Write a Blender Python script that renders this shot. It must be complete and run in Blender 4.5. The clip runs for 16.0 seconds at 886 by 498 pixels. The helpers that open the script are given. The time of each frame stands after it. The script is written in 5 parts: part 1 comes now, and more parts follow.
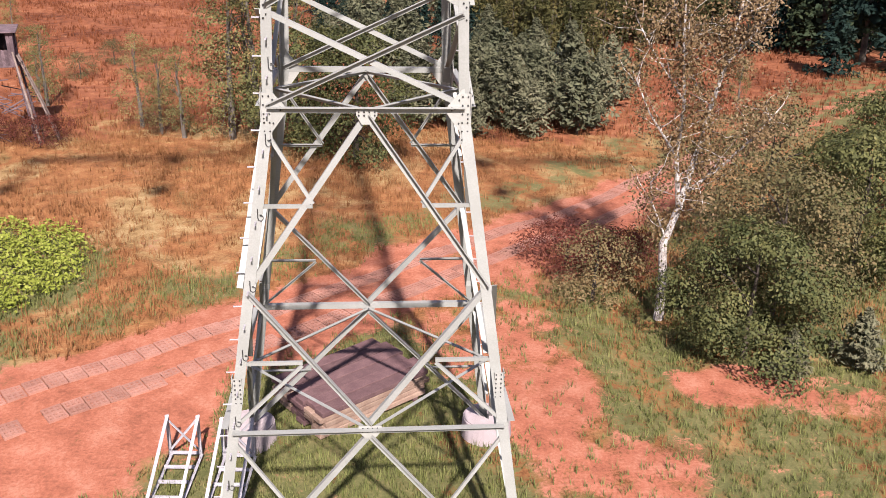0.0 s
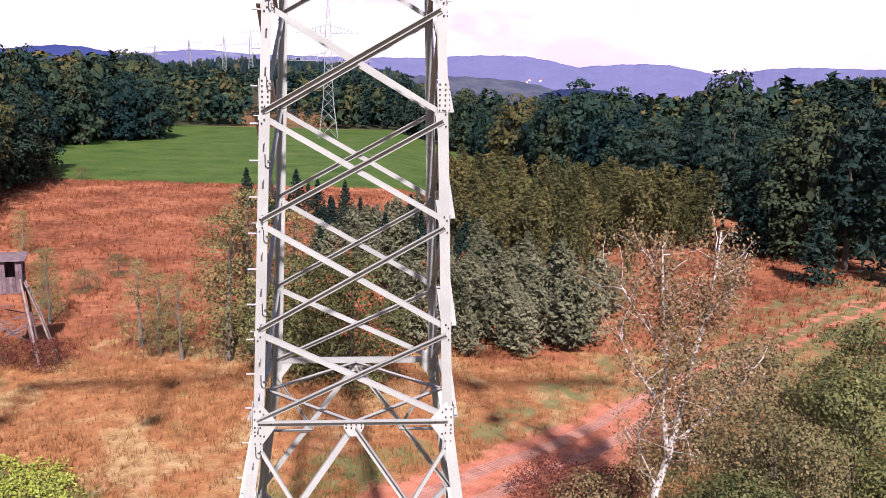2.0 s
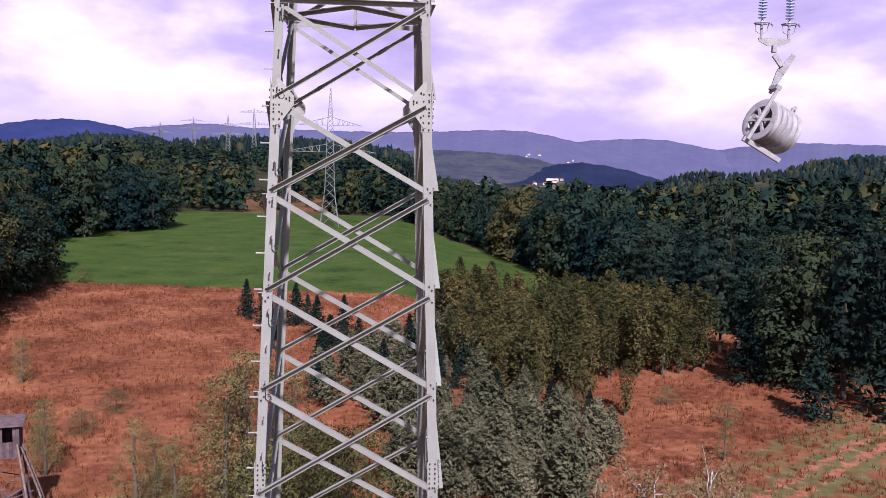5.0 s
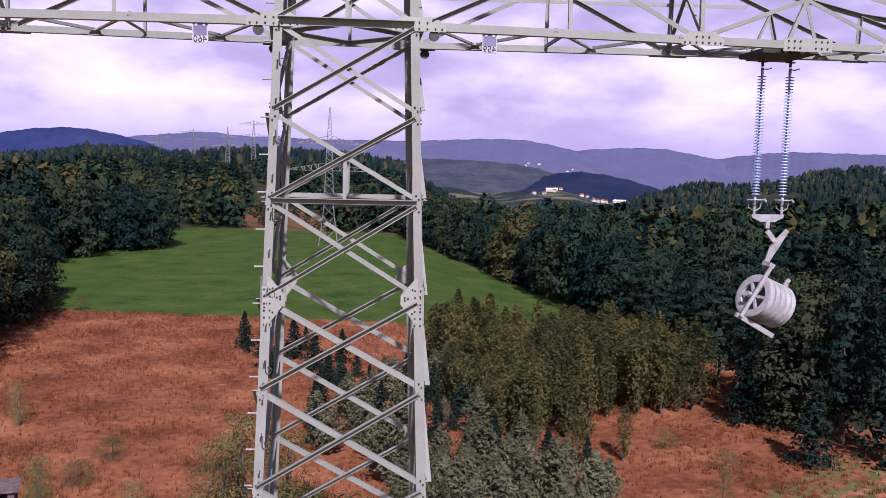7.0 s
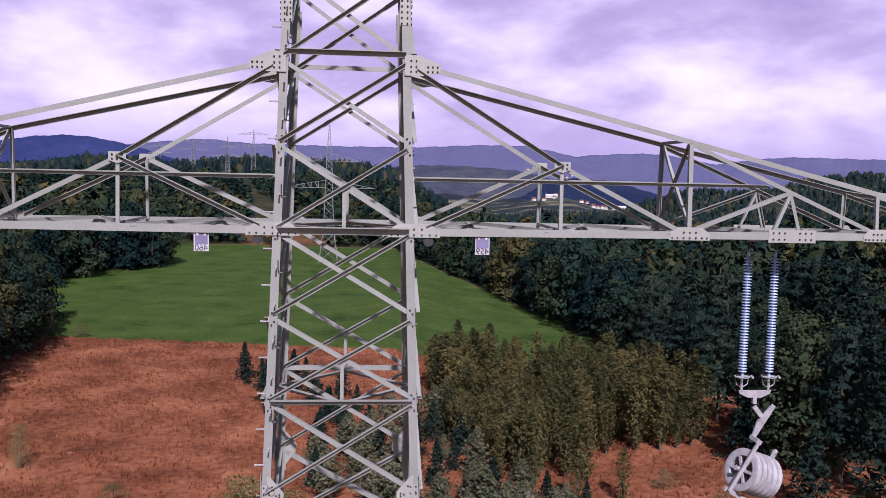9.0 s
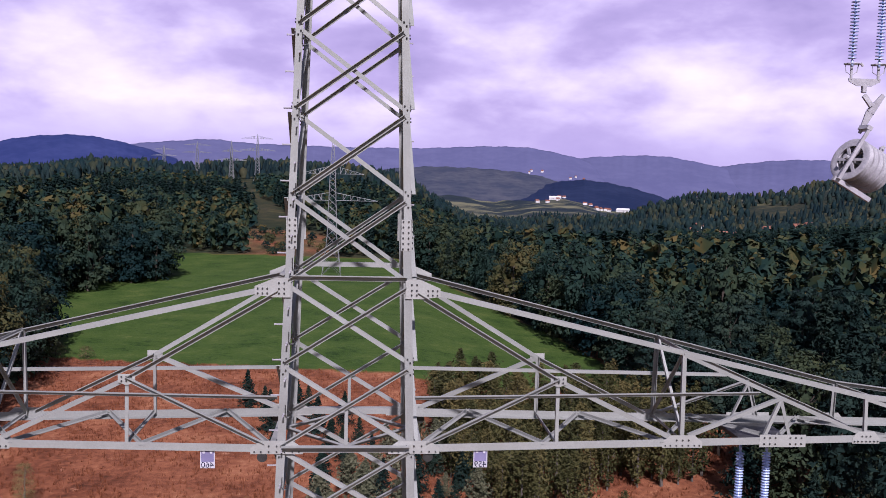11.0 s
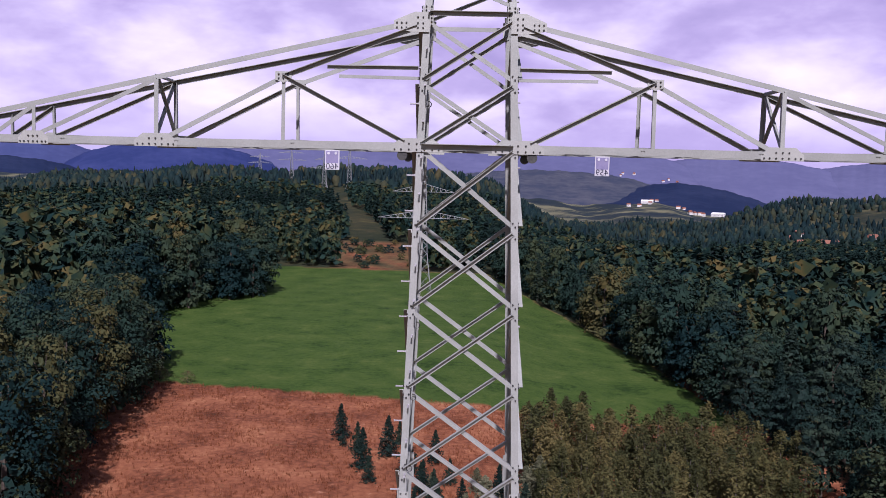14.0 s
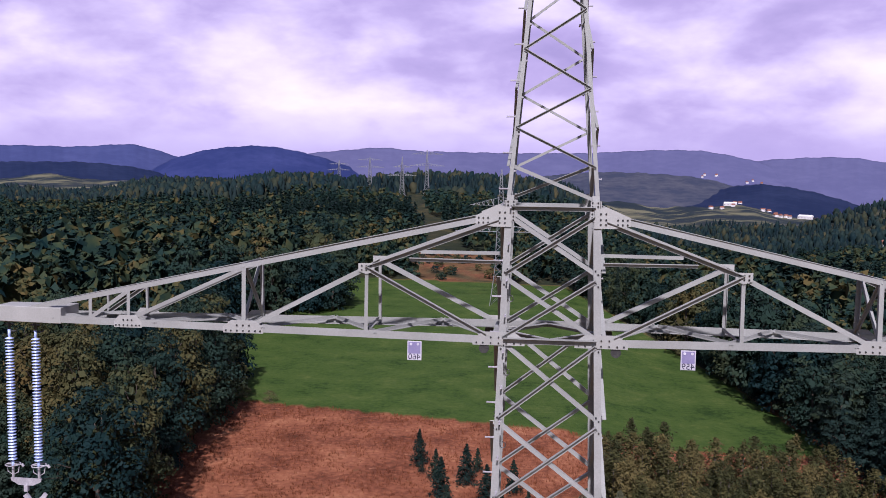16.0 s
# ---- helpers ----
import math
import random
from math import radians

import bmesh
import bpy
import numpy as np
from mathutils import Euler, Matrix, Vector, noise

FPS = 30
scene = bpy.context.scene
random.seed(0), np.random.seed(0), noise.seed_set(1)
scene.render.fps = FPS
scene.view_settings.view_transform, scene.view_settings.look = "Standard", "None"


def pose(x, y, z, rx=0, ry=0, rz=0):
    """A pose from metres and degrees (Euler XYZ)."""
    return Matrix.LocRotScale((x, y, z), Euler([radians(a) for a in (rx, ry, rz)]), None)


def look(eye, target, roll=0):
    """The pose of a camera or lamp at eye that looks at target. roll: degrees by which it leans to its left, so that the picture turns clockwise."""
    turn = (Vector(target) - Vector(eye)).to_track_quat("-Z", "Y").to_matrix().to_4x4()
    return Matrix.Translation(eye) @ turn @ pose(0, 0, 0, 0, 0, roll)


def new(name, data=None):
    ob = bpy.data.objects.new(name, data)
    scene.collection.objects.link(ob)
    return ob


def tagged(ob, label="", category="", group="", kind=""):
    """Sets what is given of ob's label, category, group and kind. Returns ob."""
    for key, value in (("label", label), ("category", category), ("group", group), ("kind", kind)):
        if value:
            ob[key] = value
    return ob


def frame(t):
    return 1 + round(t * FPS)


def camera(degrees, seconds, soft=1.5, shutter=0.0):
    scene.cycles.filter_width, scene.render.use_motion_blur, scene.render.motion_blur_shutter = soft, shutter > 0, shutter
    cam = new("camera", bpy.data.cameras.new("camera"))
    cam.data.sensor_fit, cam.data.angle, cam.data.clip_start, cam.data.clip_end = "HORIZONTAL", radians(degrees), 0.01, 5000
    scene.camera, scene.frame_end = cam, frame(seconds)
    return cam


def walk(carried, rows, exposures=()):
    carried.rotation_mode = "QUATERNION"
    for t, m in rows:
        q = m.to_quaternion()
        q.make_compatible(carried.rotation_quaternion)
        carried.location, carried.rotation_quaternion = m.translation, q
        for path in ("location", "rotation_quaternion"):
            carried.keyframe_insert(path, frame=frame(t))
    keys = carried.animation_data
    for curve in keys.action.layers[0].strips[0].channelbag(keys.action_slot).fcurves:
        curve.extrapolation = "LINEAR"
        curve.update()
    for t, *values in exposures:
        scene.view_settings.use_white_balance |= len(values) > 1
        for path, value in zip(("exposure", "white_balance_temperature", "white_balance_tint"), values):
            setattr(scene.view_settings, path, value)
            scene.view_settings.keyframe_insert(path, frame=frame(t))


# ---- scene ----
cam = camera(54.03, 16.0, soft=0.5)
PATH = [
    (0.0, (-0.020, -18.184, 14.881), (0.849, -8.984, 11.058), 1.433),
    (0.5, (0.069, -18.213, 15.420), (0.948, -8.784, 12.209), 1.414),
    (1.0, (0.121, -18.157, 16.044), (1.010, -8.548, 13.422), 1.344),
    (1.5, (0.162, -18.214, 16.753), (1.049, -8.493, 14.580), 1.284),
    (2.0, (0.201, -18.261, 17.554), (1.097, -8.473, 15.713), 1.201),
    (2.5, (0.326, -18.419, 18.410), (1.221, -8.588, 16.814), 1.209),
    (3.0, (0.351, -18.501, 19.380), (1.249, -8.641, 17.974), 1.152),
    (3.5, (0.292, -18.407, 20.435), (1.185, -8.529, 19.154), 1.097),
    (4.0, (0.226, -18.352, 21.483), (1.118, -8.460, 20.314), 1.205),
    (6.5, (0.424, -17.636, 26.180), (1.311, -7.722, 25.218), 1.416),
    (7.0, (0.400, -17.645, 27.006), (1.291, -7.729, 26.065), 1.431),
    (7.5, (0.442, -17.634, 27.892), (1.332, -7.716, 26.972), 1.384),
    (8.0, (0.466, -17.677, 28.829), (1.353, -7.757, 27.930), 1.278),
    (8.5, (0.417, -17.773, 29.746), (1.306, -7.852, 28.861), 1.297),
    (9.0, (0.412, -17.784, 30.724), (1.301, -7.862, 29.846), 1.255),
    (9.5, (0.499, -17.788, 31.690), (1.370, -7.863, 30.839), 1.258),
    (10.0, (0.476, -17.826, 32.780), (1.368, -7.904, 31.915), 1.380),
    (12.5, (0.136, -17.938, 37.842), (0.643, -7.990, 36.958), 1.659),
    (13.0, (0.028, -17.917, 38.651), (0.325, -7.960, 37.777), 1.607),
    (13.5, (-0.106, -17.878, 39.513), (-0.004, -7.917, 38.633), 1.508),
    (14.0, (-0.138, -17.812, 40.336), (-0.305, -7.853, 39.455), 1.379),
    (14.5, (-0.191, -17.744, 41.166), (-0.574, -7.790, 40.287), 1.286),
    (15.0, (-0.313, -17.669, 42.084), (-0.828, -7.721, 41.211), 1.127),
    (15.5, (-0.343, -17.543, 43.051), (-1.090, -7.609, 42.179), 1.080),
    (16.0, (-0.321, -17.494, 43.988), (-1.372, -7.588, 43.120), 0.845),
]
walk(cam, [(t, look(e, g, r)) for t, e, g, r in PATH],
     [(0.0, 1.38, 6400, 18), (1.5, 1.54, 6200, 22), (2.0, 1.46, 6100, 25), (2.5, 1.32, 6050, 26), (3.5, 1.04, 5900, 27), (6.5, 0.62, 5850, 26), (9.0, 0.50, 5800, 27), (12.5, 0.50, 5700, 27), (16.0, 0.50, 5700, 27)])

# ---- world, sun, exposure ----
SUN_EL, SUN_AZ = 43.0, 3.4          # the sun stands behind the camera, light travels to +y
sun_dir = Vector((math.sin(radians(SUN_AZ)) * math.cos(radians(SUN_EL)), -math.cos(radians(SUN_AZ)) * math.cos(radians(SUN_EL)), math.sin(radians(SUN_EL))))
sun_data = bpy.data.lights.new("sun", "SUN")
sun_data.energy, sun_data.angle, sun_data.color = 5.0, radians(1.5), (1.0, 0.93, 0.85)
sun_ob = new("sun", sun_data)
sun_ob.matrix_world = look(sun_dir * 60, (0, 0, 0))


def node(nt, kind, x=0, y=0, **values):
    n = nt.nodes.new(kind)
    n.location = (x, y)
    for key, v in values.items():
        n.inputs[key.replace("_", " ")].default_value = v
    return n


def ramp(nt, stops, src=None, deep=1.0):
    n = nt.nodes.new("ShaderNodeValToRGB")
    cr = n.color_ramp
    while len(cr.elements) < len(stops):
        cr.elements.new(0.5)
    for e, (p, c) in zip(cr.elements, stops):
        e.position = p
        e.color = (c[0] * deep, c[1] * deep, c[2] * deep, 1)
    if src is not None:
        nt.links.new(src, n.inputs["Fac"])
    return n


def mix(nt, fac, a, b, blend="MIX"):
    n = nt.nodes.new("ShaderNodeMix")
    n.data_type, n.blend_type = "RGBA", blend
    for sock, v in ((n.inputs[0], fac), (n.inputs[6], a), (n.inputs[7], b)):
        if isinstance(v, bpy.types.NodeSocket):
            nt.links.new(v, sock)
        else:
            sock.default_value = (*v, 1) if isinstance(v, tuple) and len(v) == 3 else v
    return n.outputs[2]


def fmath(nt, op, a, b=0.0, c=0.0):
    n = nt.nodes.new("ShaderNodeMath")
    n.operation = op
    for sock, v in zip(n.inputs, (a, b, c)):
        if isinstance(v, bpy.types.NodeSocket):
            nt.links.new(v, sock)
        else:
            sock.default_value = v
    return n.outputs[0]


def tex_noise(nt, vec, scale, detail=4.0, rough=0.55, distort=0.0):
    n = nt.nodes.new("ShaderNodeTexNoise")
    n.inputs["Scale"].default_value, n.inputs["Detail"].default_value = scale, detail
    n.inputs["Roughness"].default_value, n.inputs["Distortion"].default_value = rough, distort
    if vec is not None:
        nt.links.new(vec, n.inputs["Vector"])
    return n.outputs["Fac"]


world = bpy.data.worlds.new("sky")
scene.world = world
world.use_nodes = True
wn = world.node_tree
wn.nodes.clear()
sky = wn.nodes.new("ShaderNodeTexSky")
sky.sky_type, sky.sun_disc = "NISHITA", False
sky.sun_elevation, sky.sun_rotation = radians(SUN_EL), radians(180 - SUN_AZ)
tc = wn.nodes.new("ShaderNodeTexCoord")
# heaped clouds, a little wider than high, white where they bulge and lilac-grey between
sep = wn.nodes.new("ShaderNodeSeparateXYZ")
wn.links.new(tc.outputs["Generated"], sep.inputs[0])
comb = wn.nodes.new("ShaderNodeCombineXYZ")
wn.links.new(sep.outputs[0], comb.inputs[0])
wn.links.new(sep.outputs[1], comb.inputs[1])
wn.links.new(fmath(wn, "MULTIPLY", sep.outputs[2], 2.3), comb.inputs[2])
vast = tex_noise(wn, comb.outputs[0], 2.6, 2.0, 0.45, 0.2)
heap = tex_noise(wn, comb.outputs[0], 6.5, 5.0, 0.48, 0.15)
wisp = tex_noise(wn, comb.outputs[0], 17.0, 4.0, 0.55, 0.2)
dens = fmath(wn, "ADD", fmath(wn, "MULTIPLY", vast, 0.30), fmath(wn, "ADD", fmath(wn, "MULTIPLY", heap, 0.56), fmath(wn, "MULTIPLY", wisp, 0.14)))
# the bank is brightest a few degrees over the hills and greyer above
bank = ramp(wn, [(0.0, (0.0, 0.0, 0.0)), (0.04, (0.02, 0.02, 0.02)), (0.07, (0.03, 0.03, 0.03)), (0.12, (0.028, 0.028, 0.028)), (0.18, (0.0, 0.0, 0.0))], sep.outputs[2])
dens = fmath(wn, "ADD", dens, bank.outputs[0])
shade = ramp(wn, [(0.38, (0.60, 0.49, 0.80)), (0.46, (0.76, 0.62, 0.94)), (0.52, (0.98, 0.83, 1.10)), (0.58, (1.22, 1.07, 1.28)), (0.66, (1.42, 1.30, 1.44))], dens)
# a hazy lilac base over the hilltops
low = ramp(wn, [(0.0, (0.0, 0.0, 0.0)), (0.025, (0.25, 0.25, 0.25)), (0.07, (1, 1, 1))], sep.outputs[2])
cloud = mix(wn, low.outputs[0], (0.72, 0.60, 0.94), shade.outputs[0])
bg_sky = node(wn, "ShaderNodeBackground", Strength=0.040)
wn.links.new(sky.outputs[0], bg_sky.inputs["Color"])
bg_cloud = node(wn, "ShaderNodeBackground", Strength=0.55)
wn.links.new(cloud, bg_cloud.inputs["Color"])
wmix = wn.nodes.new("ShaderNodeMixShader")
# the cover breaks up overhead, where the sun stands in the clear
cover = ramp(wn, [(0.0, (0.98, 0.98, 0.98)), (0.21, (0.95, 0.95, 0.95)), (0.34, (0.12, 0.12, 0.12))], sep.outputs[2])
# and towards the sun, behind the bank, thinned out of view to lessen fill light
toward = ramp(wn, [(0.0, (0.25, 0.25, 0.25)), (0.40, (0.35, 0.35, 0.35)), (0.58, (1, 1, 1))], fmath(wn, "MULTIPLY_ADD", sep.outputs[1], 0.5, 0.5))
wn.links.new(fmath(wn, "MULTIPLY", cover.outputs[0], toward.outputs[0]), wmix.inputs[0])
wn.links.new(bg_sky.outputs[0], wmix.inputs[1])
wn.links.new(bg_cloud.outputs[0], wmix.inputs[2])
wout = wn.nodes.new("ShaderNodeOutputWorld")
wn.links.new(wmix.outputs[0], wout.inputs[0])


# ---- materials ----
def material(name, rough=0.8, metal=0.0, spec=0.3):
    m = bpy.data.materials.new(name)
    m.use_nodes = True
    nt = m.node_tree
    b = nt.nodes["Principled BSDF"]
    b.inputs["Roughness"].default_value, b.inputs["Metallic"].default_value = rough, metal
    b.inputs["Specular IOR Level"].default_value = spec
    return m, nt, b


def obj_coords(nt):
    return nt.nodes.new("ShaderNodeTexCoord").outputs["Object"]


def world_coords(nt):
    return nt.nodes.new("ShaderNodeNewGeometry").outputs["Position"]


def bump(nt, b, height, strength=0.3, dist=0.02):
    n = nt.nodes.new("ShaderNodeBump")
    n.inputs["Strength"].default_value, n.inputs["Distance"].default_value = strength, dist
    nt.links.new(height, n.inputs["Height"])
    nt.links.new(n.outputs[0], b.inputs["Normal"])


def simple(name, c0, c1, scale=6.0, rough=0.7, metal=0.0, spec=0.3, fine=40.0, bumps=0.15, per_object=0.15):
    """A material whose colour wanders between c0 and c1, at two scales, with a little relief."""
    m, nt, b = material(name, rough, metal, spec)
    pos = world_coords(nt)
    n1, n2 = tex_noise(nt, pos, scale, 5), tex_noise(nt, pos, fine, 4)
    f = fmath(nt, "ADD", fmath(nt, "MULTIPLY", n1, 0.50), fmath(nt, "MULTIPLY", n2, 0.35))
    r = ramp(nt, [(0.36, c0), (0.64, c1)], f, 0.50)
    oi = nt.nodes.new("ShaderNodeObjectInfo")
    val = fmath(nt, "ADD", fmath(nt, "MULTIPLY", oi.outputs["Random"], per_object), 1.0 - per_object / 2)
    hsv = nt.nodes.new("ShaderNodeHueSaturation")
    nt.links.new(r.outputs[0], hsv.inputs["Color"])
    nt.links.new(val, hsv.inputs["Value"])
    nt.links.new(hsv.outputs[0], b.inputs["Base Color"])
    bump(nt, b, n2, bumps, 0.01)
    return m


def leaf_mat(name, stops, patch=0.25, rough=0.6, spread=0.5, per_object=0.5, thin=0.22, shine=0.10):
    """Foliage: each leaf, each tree and each patch of the crown takes its own place on the ramp."""
    m, nt, b = material(name, rough, 0.0, shine)
    geo = nt.nodes.new("ShaderNodeNewGeometry")
    oi = nt.nodes.new("ShaderNodeObjectInfo")
    n1 = tex_noise(nt, geo.outputs["Position"], patch, 3)
    f = fmath(nt, "MULTIPLY", geo.outputs["Random Per Island"], spread)
    f = fmath(nt, "ADD", f, fmath(nt, "MULTIPLY", n1, 0.9))
    f = fmath(nt, "ADD", f, fmath(nt, "MULTIPLY", oi.outputs["Random"], per_object))
    f = fmath(nt, "DIVIDE", f, 0.9 + spread + per_object)
    r = ramp(nt, stops, f, 0.50)
    nt.links.new(r.outputs[0], b.inputs["Base Color"])
    tr = nt.nodes.new("ShaderNodeBsdfTranslucent")
    nt.links.new(r.outputs[0], tr.inputs["Color"])
    ms = nt.nodes.new("ShaderNodeMixShader")
    ms.inputs[0].default_value = thin
    out = nt.nodes["Material Output"]
    nt.links.new(b.outputs[0], ms.inputs[1])
    nt.links.new(tr.outputs[0], ms.inputs[2])
    nt.links.new(ms.outputs[0], out.inputs["Surface"])
    return m


STEEL = simple("painted_steel", (0.43, 0.44, 0.41), (0.57, 0.58, 0.55), 1.3, 0.55, 0.12, 0.2, 30.0, 0.05, 0.14)
STEEL_PLATE = simple("gusset_steel", (0.53, 0.535, 0.495), (0.66, 0.66, 0.62), 2.0, 0.55, 0.12, 0.2, 30.0, 0.05, 0.1)
BOLT = simple("bolt_steel", (0.08, 0.08, 0.08), (0.16, 0.16, 0.15), 8.0, 0.5, 0.6, 0.5)
ZINC = simple("bright_zinc", (0.50, 0.48, 0.52), (0.86, 0.83, 0.87), 5.0, 0.55, 0.1, 0.3)
BARK = simple("brown_bark", (0.07, 0.055, 0.045), (0.20, 0.16, 0.12), 2.5, 0.9)
BARK_GREY = simple("grey_bark", (0.14, 0.12, 0.10), (0.32, 0.27, 0.23), 2.5, 0.9)
BIRCH_BARK = simple("birch_bark", (0.42, 0.37, 0.34), (1.40, 1.34, 1.28), 3.2, 0.75, 0, 0.3, 14.0, 0.2)
CONCRETE = simple("pale_concrete", (0.56, 0.47, 0.48), (0.78, 0.67, 0.69), 2.0, 0.85)
PAVER = simple("paver_concrete", (0.46, 0.215, 0.16), (0.68, 0.37, 0.285), 1.2, 0.9, 0, 0.2, 30, 0.3, 0.3)
TIMBER = simple("weathered_timber", (0.17, 0.095, 0.10), (0.30, 0.18, 0.175), 3.0, 0.85, 0, 0.2, 25, 0.3, 0.35)
TIMBER_PALE = simple("sawn_timber", (0.38, 0.25, 0.19), (0.60, 0.44, 0.34), 3.0, 0.8, 0, 0.2, 25, 0.3, 0.4)
STAND_WOOD = simple("stand_timber", (0.13, 0.09, 0.10), (0.32, 0.23, 0.25), 3.0, 0.9, 0, 0.2, 25, 0.3, 0.4)
POLE_PALE = simple("peeled_pole", (0.22, 0.16, 0.14), (0.48, 0.38, 0.33), 3.0, 0.9, 0, 0.2, 25, 0.3, 0.4)
GLASS_BLUE = simple("blue_silicone", (0.62, 0.78, 1.30), (0.88, 1.04, 1.50), 6.0, 0.3, 0, 0.5)
SIGN_WHITE = simple("sign_enamel", (0.78, 0.76, 0.84), (0.92, 0.90, 0.98), 6.0, 0.4)
SIGN_LILAC = simple("sign_lilac", (0.30, 0.27, 0.48), (0.40, 0.36, 0.58), 6.0, 0.4)
SIGN_BLACK = simple("sign_black", (0.03, 0.03, 0.07), (0.05, 0.05, 0.10), 6.0, 0.5)
DARK = simple("dark_rubber", (0.02, 0.02, 0.025), (0.05, 0.05, 0.05), 6.0, 0.7)
HOUSE_WALL = simple("pale_render", (0.95, 0.92, 0.90), (1.20, 1.17, 1.14), 0.05, 0.9)
HOUSE_ROOF = simple("red_roof_tiles", (0.30, 0.12, 0.08), (0.42, 0.18, 0.12), 0.05, 0.9)
FAR_STEEL = simple("far_galvanised_steel", (0.34, 0.35, 0.36), (0.46, 0.47, 0.48), 0.5, 0.6)

LEAF_BIRCH = leaf_mat("birch_leaves", [(0.2, (0.16, 0.12, 0.05)), (0.45, (0.29, 0.19, 0.09)), (0.65, (0.36, 0.25, 0.14)), (0.85, (0.46, 0.34, 0.22))])
LEAF_BUSH = leaf_mat("willow_leaves", [(0.2, (0.08, 0.10, 0.04)), (0.42, (0.18, 0.185, 0.07)), (0.6, (0.32, 0.275, 0.11)), (0.8, (0.46, 0.35, 0.16))], 0.6)
LEAF_RED = leaf_mat("red_bramble_leaves", [(0.2, (0.10, 0.035, 0.02)), (0.55, (0.24, 0.07, 0.05)), (0.85, (0.38, 0.17, 0.09))])
LEAF_MIX = leaf_mat("autumn_leaves", [(0.2, (0.09, 0.095, 0.042)), (0.42, (0.17, 0.155, 0.070)), (0.65, (0.30, 0.22, 0.105)), (0.85, (0.42, 0.29, 0.15))], 0.5)
FOREST_STOPS = [(0.27, (0.012, 0.034, 0.036)), (0.50, (0.030, 0.058, 0.042)), (0.62, (0.060, 0.080, 0.040)), (0.72, (0.105, 0.100, 0.040)), (0.82, (0.18, 0.125, 0.045))]
LEAF_FOREST = leaf_mat("forest_leaves", FOREST_STOPS, 0.06, 0.6, 0.12, 1.0, 0.08, 0.03)
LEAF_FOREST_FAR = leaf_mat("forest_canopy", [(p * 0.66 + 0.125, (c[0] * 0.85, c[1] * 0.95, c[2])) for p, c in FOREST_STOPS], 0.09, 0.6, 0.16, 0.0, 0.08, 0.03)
# far hill trees: distance haze and cloud shade put into bluer, darker colours
LEAF_HILL_HAZED = leaf_mat("hazed_hill_leaves", [(0.34, (0.014, 0.034, 0.040)), (0.50, (0.026, 0.048, 0.044)), (0.62, (0.055, 0.066, 0.042)), (0.74, (0.12, 0.098, 0.045))], 0.018, 0.6, 0.3, 0.0, 0.05, 0.03)
NEEDLE_HILL_HAZED = leaf_mat("hazed_hill_needles", [(0.3, (0.008, 0.022, 0.030)), (0.7, (0.026, 0.046, 0.044))], 0.03, 0.6, 0.4, 0.0, 0.05, 0.03)
LEAF_DARK = leaf_mat("dark_bush_leaves", [(0.2, (0.07, 0.09, 0.035)), (0.5, (0.20, 0.205, 0.075)), (0.85, (0.44, 0.37, 0.14))], 0.6)
LEAF_GOLD = leaf_mat("yellowing_leaves", [(0.25, (0.060, 0.070, 0.030)), (0.5, (0.125, 0.122, 0.046)), (0.75, (0.24, 0.195, 0.075))], 0.2, 0.6, 0.3, 0.7, 0.2, 0.05)
NEEDLE = leaf_mat("spruce_needles", [(0.2, (0.010, 0.026, 0.024)), (0.5, (0.024, 0.046, 0.038)), (0.85, (0.060, 0.085, 0.052))], 0.2, 0.6, 0.2, 0.6, 0.06, 0.03)
NEEDLE_GREY = leaf_mat("pine_needles", [(0.2, (0.09, 0.105, 0.06)), (0.5, (0.20, 0.205, 0.12)), (0.85, (0.38, 0.35, 0.22))], 0.4)
HERB = leaf_mat("bright_herbs", [(0.2, (0.20, 0.25, 0.03)), (0.6, (0.40, 0.46, 0.075)), (0.9, (0.62, 0.62, 0.17))], 0.8)
GRASS_DRY = leaf_mat("dry_grass", [(0.2, (0.28, 0.12, 0.05)), (0.5, (0.45, 0.21, 0.085)), (0.85, (0.62, 0.42, 0.20))], 0.25)
GRASS_GREEN = leaf_mat("green_grass", [(0.2, (0.13, 0.165, 0.05)), (0.5, (0.28, 0.30, 0.10)), (0.85, (0.52, 0.45, 0.19))], 0.4)
GRASS_RUST = leaf_mat("rust_bracken", [(0.2, (0.24, 0.075, 0.035)), (0.5, (0.40, 0.145, 0.065)), (0.85, (0.56, 0.24, 0.11))], 0.12)


# ---- mesh helpers ----
def mesh_arrays(name, verts, faces):
    """A mesh from an array of places and an array of faces of one size."""
    me = bpy.data.meshes.new(name)
    verts, faces = np.asarray(verts, np.float32), np.asarray(faces, np.int32)
    k = faces.shape[1]
    me.vertices.add(len(verts))
    me.vertices.foreach_set("co", verts.ravel())
    me.loops.add(faces.size)
    me.loops.foreach_set("vertex_index", faces.ravel())
    me.polygons.add(len(faces))
    me.polygons.foreach_set("loop_start", np.arange(0, faces.size, k, dtype=np.int32))
    me.update(calc_edges=True)
    return me


def part(name, me, mat, parent=None, label="", m=None):
    if isinstance(me, bmesh.types.BMesh):
        data = bpy.data.meshes.new(name)
        me.normal_update()
        me.to_mesh(data)
        me.free()
        me = data
    if mat is not None and not me.materials:
        me.materials.append(mat)
    ob = new(name, me)
    if parent is not None:
        ob.parent = parent
    if m is not None:
        ob.matrix_basis = m
    if label:
        ob["label"] = label
    return ob


